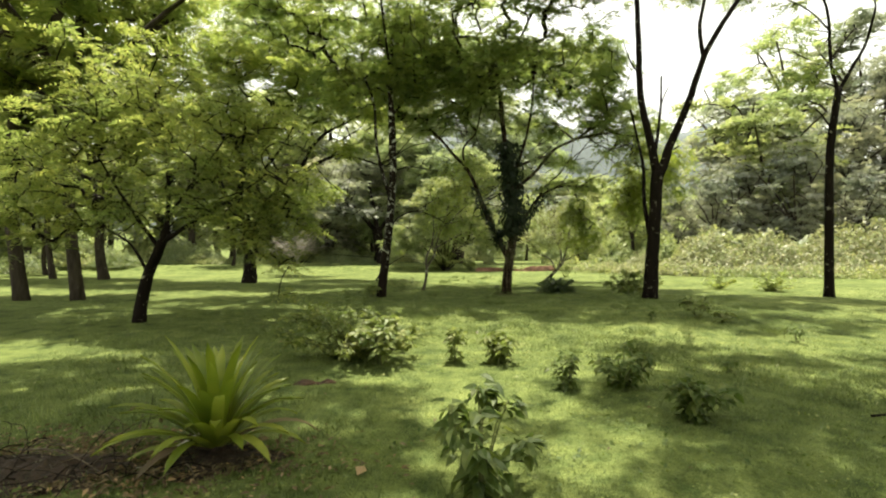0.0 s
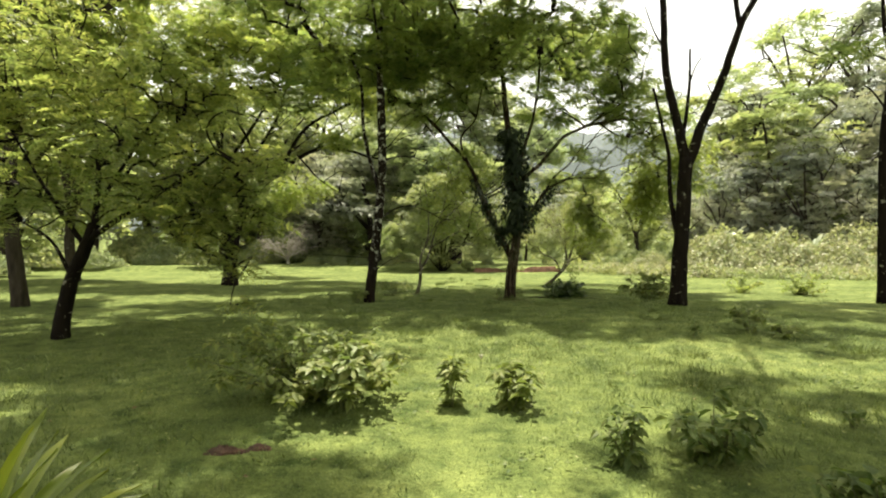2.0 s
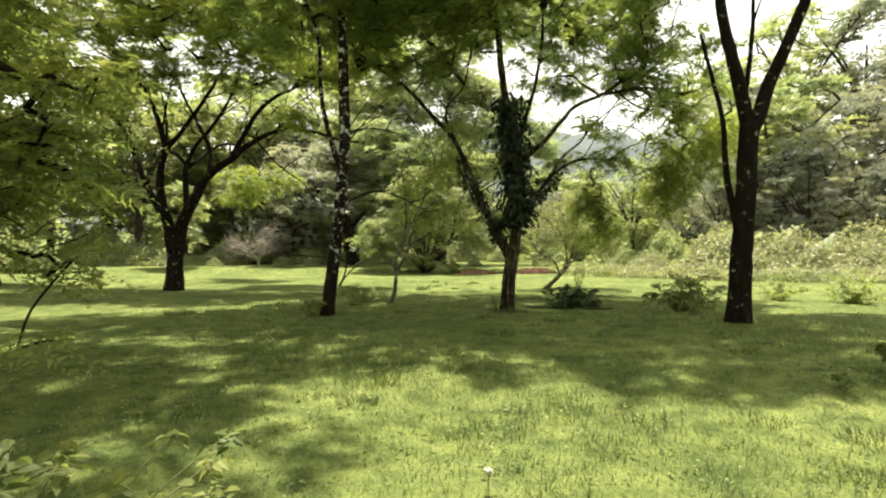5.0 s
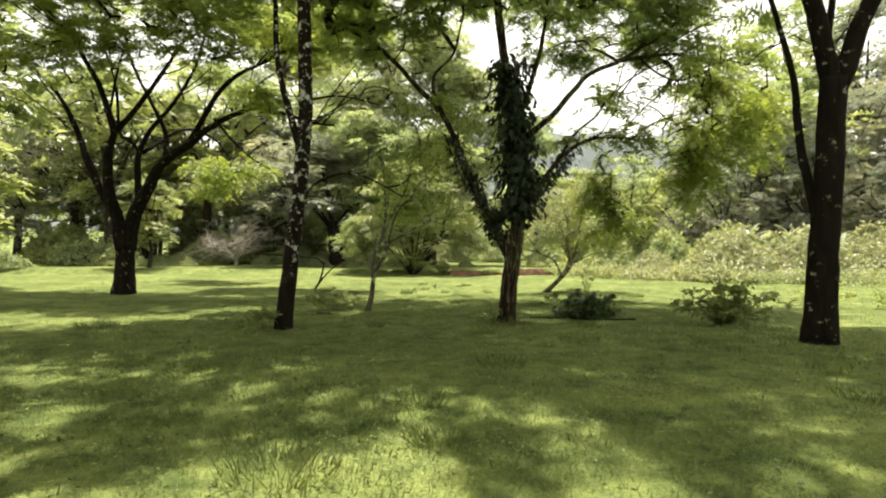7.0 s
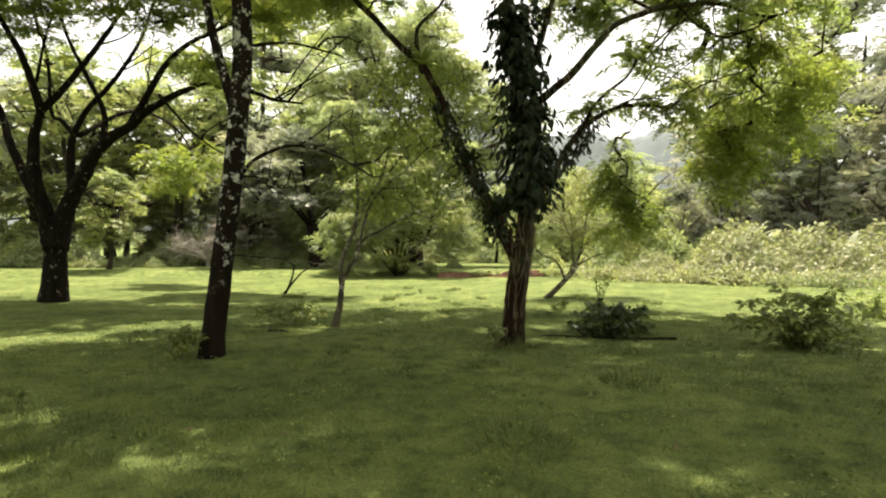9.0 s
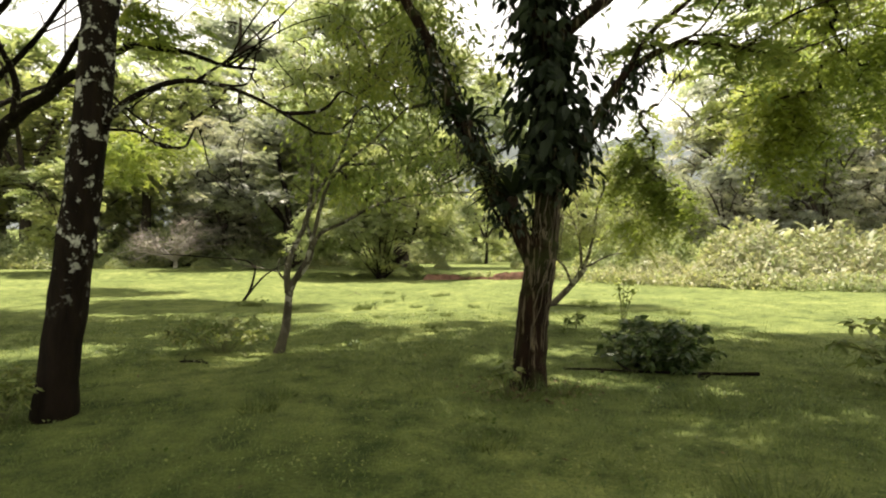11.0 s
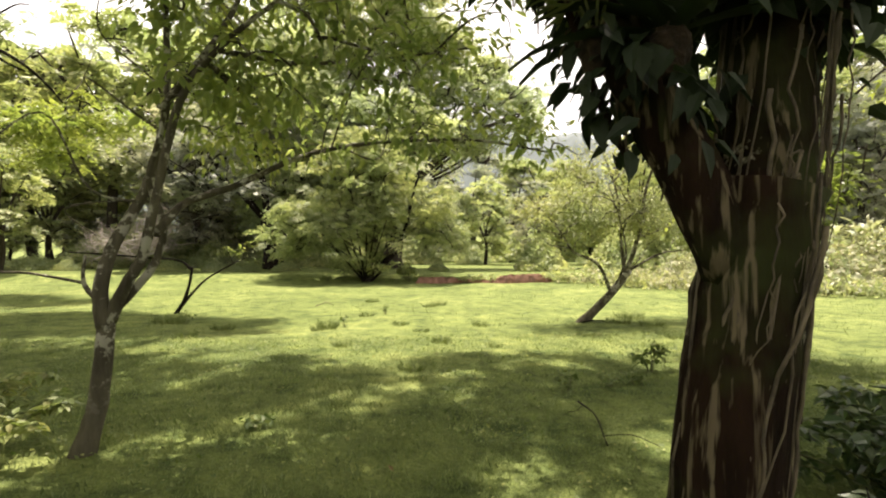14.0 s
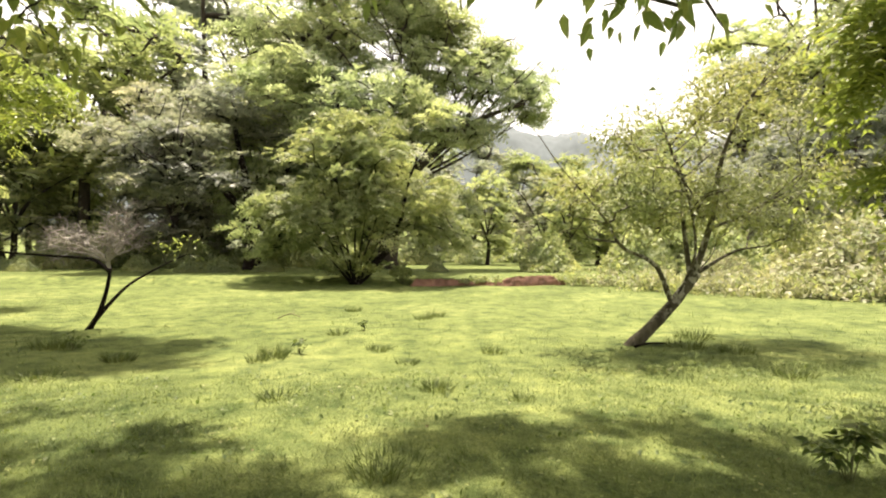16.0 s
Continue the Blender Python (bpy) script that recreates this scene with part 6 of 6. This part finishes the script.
def tall_weeds(name, label, spots, n, leaf, seed):
    """A fringe of knee-high weeds, in tufts of uneven height."""
    rng = np.random.default_rng(seed)
    p = np.array(spots, float)
    w = rng.integers(0, len(p) - 1, n // 30)
    f = rng.random((n // 30, 1))
    c = p[w] * (1 - f) + p[w + 1] * f + rng.normal(0, 0.9, (n // 30, 2))
    tall = rng.uniform(0.2, 0.85, n // 30)
    k = rng.integers(0, len(c), n)
    xy = c[k] + rng.normal(0, 0.28, (n, 2))
    z = ground_z(xy[:, 0], xy[:, 1]) + tall[k] * rng.random(n) ** 0.7 + 0.04
    s = rng.uniform(0.6, 1.3, n)
    al = rng.normal(0, 0.6, (n, 3)) + (0, 0, 0.5)
    tagged(part(name, spears(np.column_stack([xy, z]), al, rng.normal(0, 0.6, (n, 3)) + (0, 0, 1), 0.2 * s, 0.1 * s), leaf, smooth=False), label, "weeds", kind="stuff")


tall_weeds("tall_weeds", "knee-high pale weeds spilling from the thicket onto the grass", [(11.5, 42.0), (14.5, 38.2), (17.5, 35.2), (22.0, 33.6), (27.5, 32.4), (33.0, 31.0), (40.0, 27.0)], 9000, LEAF_PALE, 151)
tall_weeds("tall_weeds", "knee-high green weeds at the foot of the thicket", [(11.0, 42.4), (14.0, 37.6), (17.5, 34.6), (22.0, 33.0), (27.5, 31.8), (33.0, 30.4), (40.0, 26.4)], 8000, LEAF_SOFT, 152)


def banana(x, y, h, seed):
    rng = np.random.default_rng(seed)
    root = tagged(new("banana_plant"), "broad-leaved banana plant with pale torn leaves", "banana plant", "banana plants")
    root.location = (x, y, gz(x, y))
    part("stem", tube(spline([(0, 0, -0.1), (0.05, 0, h * 0.35), (0, 0.05, h * 0.7)], 4), np.linspace(0.14, 0.07, 9), 8, 0.04, rng), STEM, root)
    for i in range(11):
        strap(root, "leaf", (0, 0, h * 0.66), i * 2.4 + rng.normal(0, 0.2), 0.2 + 0.11 * i, h * rng.uniform(0.36, 0.5), 0.075 * h, LEAF_BANANA, rng.uniform(0.7, 1.4), 0.05)


for i, (x, y, h) in enumerate([(20.4, 39.6, 2.6), (22.9, 40.1, 3.5), (23.7, 39.8, 3.1), (25.9, 39.9, 3.4), (28.4, 39.0, 2.8), (31.5, 38.6, 3.5), (35.0, 35.6, 3.0)]):
    banana(x, y, h, 110 + i)


def bank(x0, x1, y, seed):
    """A low eroded face of red soil, highest at its two ends, with a turf lip."""
    rng = np.random.default_rng(seed)
    n, m = 70, 7
    xs = np.linspace(x0, x1, n)
    edge = y + 0.22 * np.sin(xs * 1.3 + seed) + rng.normal(0, 0.04, n)
    high = 0.14 + 0.16 * np.exp(-((xs - 3.88) / 1.3) ** 6) + 0.3 * np.exp(-((xs - 8.45) / 1.5) ** 6) + np.abs(rng.normal(0, 0.025, n))
    high *= np.minimum(1, 4 * np.minimum(xs - x0 + 0.02, x1 + 0.02 - xs))
    low = ground_z(xs, edge - 0.2) - 0.06
    v = [np.stack([xs, edge + 0.18 * k / (m - 1) + rng.normal(0, 0.02, n), low + (high + 0.06) * (k / (m - 1)) ** 0.8], -1) for k in range(m)]
    v.append(np.stack([xs, edge + 1.8, ground_z(xs, edge + 1.8) - 0.05], -1))
    v = np.vstack(v)
    i, j = np.meshgrid(np.arange(m), np.arange(n - 1), indexing="ij")
    q = np.stack([i * n + j, i * n + j + 1, (i + 1) * n + j + 1, (i + 1) * n + j], -1).reshape(-1, 4)
    face, lip = q[:(m - 1) * (n - 1)], q[(m - 1) * (n - 1):]
    root = tagged(new("earth_bank"), "low eroded bank of bare red soil with a turf lip", "bank")
    part("soil_face", (v[:m * n], [face]), SOIL, root)
    part("turf_lip", (v[(m - 1) * n:] + (0, 0, 0.004), [lip - (m - 1) * n]), TURF, root)


bank(2.7, 10.2, 42.2, 121)


def weeds(name, label, x0, x1, y0, y1, n, size, leaf, seed):
    """Small flat leaves scattered in loose patches close to the ground."""
    rng = np.random.default_rng(seed)
    k = n // 14
    cx, cy = rng.uniform(x0, x1, k), rng.uniform(y0, y1, k)
    w = rng.integers(0, k, n)
    px, py = cx[w] + rng.normal(0, 0.13, n), cy[w] + rng.normal(0, 0.13, n)
    pos = np.stack([px, py, ground_z(px, py) + rng.uniform(0.015, 0.06, n)], -1)
    al = np.stack([rng.normal(size=n), rng.normal(size=n), rng.normal(0.2, 0.3, n)], -1)
    s = size * rng.uniform(0.5, 1.3, n)
    tagged(part(name, leaves(pos, al, rng.normal(0, 0.35, (n, 3)) + (0, 0, 1), s, s * 0.6), leaf, smooth=False), label, "weeds", kind="stuff")


weeds("low_weeds", "small dark broad-leaved weeds among the grass", -5, 7, 1.6, 26, 12000, 0.045, LEAF_MID, 141)
weeds("low_weeds", "small light broad-leaved weeds among the grass", -5, 7, 1.6, 26, 11000, 0.035, LEAF_SHRUB, 142)


def grass_tuft(x, y, wide, high, n, seed):
    rng = np.random.default_rng(seed)
    root = tagged(new("grass_tuft"), "longer tuft of darker grass in the meadow", "grass tuft", "grass tufts")
    root.location = (x, y, gz(x, y))
    a, r = rng.uniform(0, 2 * np.pi, n), wide / 2 * np.sqrt(rng.random(n))
    base = np.stack([r * np.cos(a), r * np.sin(a), np.full(n, -0.02)], -1)
    d = np.stack([np.cos(a) * 0.6, np.sin(a) * 0.6, np.ones(n)], -1) + rng.normal(0, 0.3, (n, 3))
    h = high * rng.uniform(0.5, 1.1, n)
    part("blade_clump", spears(base + unit(d) * h[:, None] / 2, d, rng.normal(0, 1, (n, 3)), h, np.full(n, 0.011)), TUFT, root, kind="stuff", smooth=False)


for i, (x, y, w, h) in enumerate([(-0.43, 11.0, 0.7, 0.2), (0.57, 11.4, 0.45, 0.17), (1.4, 13.8, 0.7, 0.16), (0.45, 12.3, 0.5, 0.14), (-2.0, 14.0, 0.5, 0.15), (-0.4, 17.8, 0.3, 0.2), (-5.9, 18.0, 0.7, 0.25), (2.9, 7.5, 0.45, 0.16), (-0.45, 10.2, 0.4, 0.12), (2.97, 15.5, 0.6, 0.16), (-0.3, 18.2, 0.3, 0.14), (0.1, 27.0, 0.35, 0.3), (2.2, 25.0, 0.3, 0.16), (1.7, 23.2, 0.5, 0.14), (-3.4, 28.0, 0.5, 0.3), (-1.9, 27.0, 0.35, 0.2), (1.6, 16.7, 0.4, 0.14)]):
    grass_tuft(x, y, w, h, int(330 * w), 200 + i)
for i, (x, y, w, h) in enumerate([(3.6, 9.0, 0.5, 0.16), (4.4, 12.0, 0.6, 0.16), (6.2, 9.2, 0.6, 0.2), (3.2, 27.0, 0.3, 0.2), (2.5, 31, 0.4, 0.22), (0.8, 33, 0.4, 0.22), (8.2, 25, 0.5, 0.22), (7.0, 28.0, 0.6, 0.25), (2.15, 18.0, 0.5, 0.22), (2.65, 18.1, 0.4, 0.2), (0.07, 27.2, 0.3, 0.28), (0.8, 29.0, 0.3, 0.2), (1.56, 27.5, 0.35, 0.18), (1.94, 26.5, 0.3, 0.15), (2.2, 25.1, 0.3, 0.16), (0.6, 24.9, 0.3, 0.18), (-1.94, 27.0, 0.3, 0.18)]):
    grass_tuft(x, y, w, h, int(330 * w), 217 + i)
for i, (x, y, w, h) in enumerate([(-3.1, 27.9, 0.35, 0.3), (2.8, 31.4, 0.35, 0.3), (3.0, 24.7, 0.25, 0.15), (1.6, 23.05, 0.3, 0.16), (6.3, 27.1, 0.5, 0.25), (6.5, 25.3, 0.4, 0.2), (-2.25, 26.0, 0.4, 0.18), (6.8, 26.7, 0.5, 0.2), (0.87, 21.6, 0.2, 0.1), (1.6, 22.5, 0.25, 0.12), (-0.06, 26.8, 0.25, 0.2), (4.0, 17.4, 0.9, 0.12), (-3.0, 8.6, 0.6, 0.14), (-4.5, 7.0, 0.6, 0.16)]):
    grass_tuft(x, y, w, h, int(330 * w), 234 + i)


def flower(x, y):
    root = tagged(new("white_flower"), "single small white flower standing in the grass", "flower")
    root.location = (x, y, gz(x, y))
    part("stalk", tube(np.array([(0, 0, -0.01), (0.004, 0, 0.06), (0, 0, 0.11)]), [0.003, 0.003, 0.002], 5), STEM, root)
    for k in range(5):
        strap(root, "petal", (0, 0, 0.1), k * 1.257, 0.35, 0.06, 0.016, BONE, 0.5, 0.002)


flower(0.58, 8.38)


def big_leaf(x, y):
    root = tagged(new("fallen_leaf"), "single pale tan fallen leaf on the grass", "leaf")
    root.location = (x, y, gz(x, y) + 0.03)
    part("blade", leaves(np.zeros((1, 3)), np.array([[0.3, 1, 0.15]]), np.array([[0.1, -0.5, 1.0]]), [0.12], [0.09], 0.25), LEAF_TAN, root, smooth=False)


big_leaf(-0.58, 3.49)


def liana(label, pts, r, seed):
    rng = np.random.default_rng(seed)
    p = spline(pts, 8)
    root = tagged(new("hanging_liana"), label, "liana")
    root.location = p[0]
    p = p - p[0]
    p[1:-1] += rng.normal(0, 0.012, (len(p) - 2, 3))
    part("stem", tube(p, np.linspace(r, r * 0.5, len(p)), 6), BARK_SHADED, root)
    n = 16
    k = rng.integers(len(p) // 2, len(p), n)
    part("leaf_spray", ovate(p[k] + rng.normal(0, 0.05, (n, 3)), rng.normal(0, 0.5, (n, 3)) + (0, 0, -1), rng.normal(0, 1, (n, 3)), np.full(n, 0.09), np.full(n, 0.035)), LEAF_FEATHER, root, kind="stuff", smooth=False)


liana("thin dark liana hanging from a high limb", [(6.45, 19.35, 6.1), (6.5, 19.4, 5.5), (6.42, 19.4, 4.7)], 0.012, 131)
liana("short dark liana hanging below a limb", [(3.35, 18.6, 5.0), (3.36, 18.62, 4.5), (3.33, 18.6, 4.1)], 0.007, 132)
liana("dry liana trailing from the sloping limb", [(7.6, 19.6, 6.1), (7.9, 20.0, 5.2), (8.0, 20.1, 4.4)], 0.012, 133)
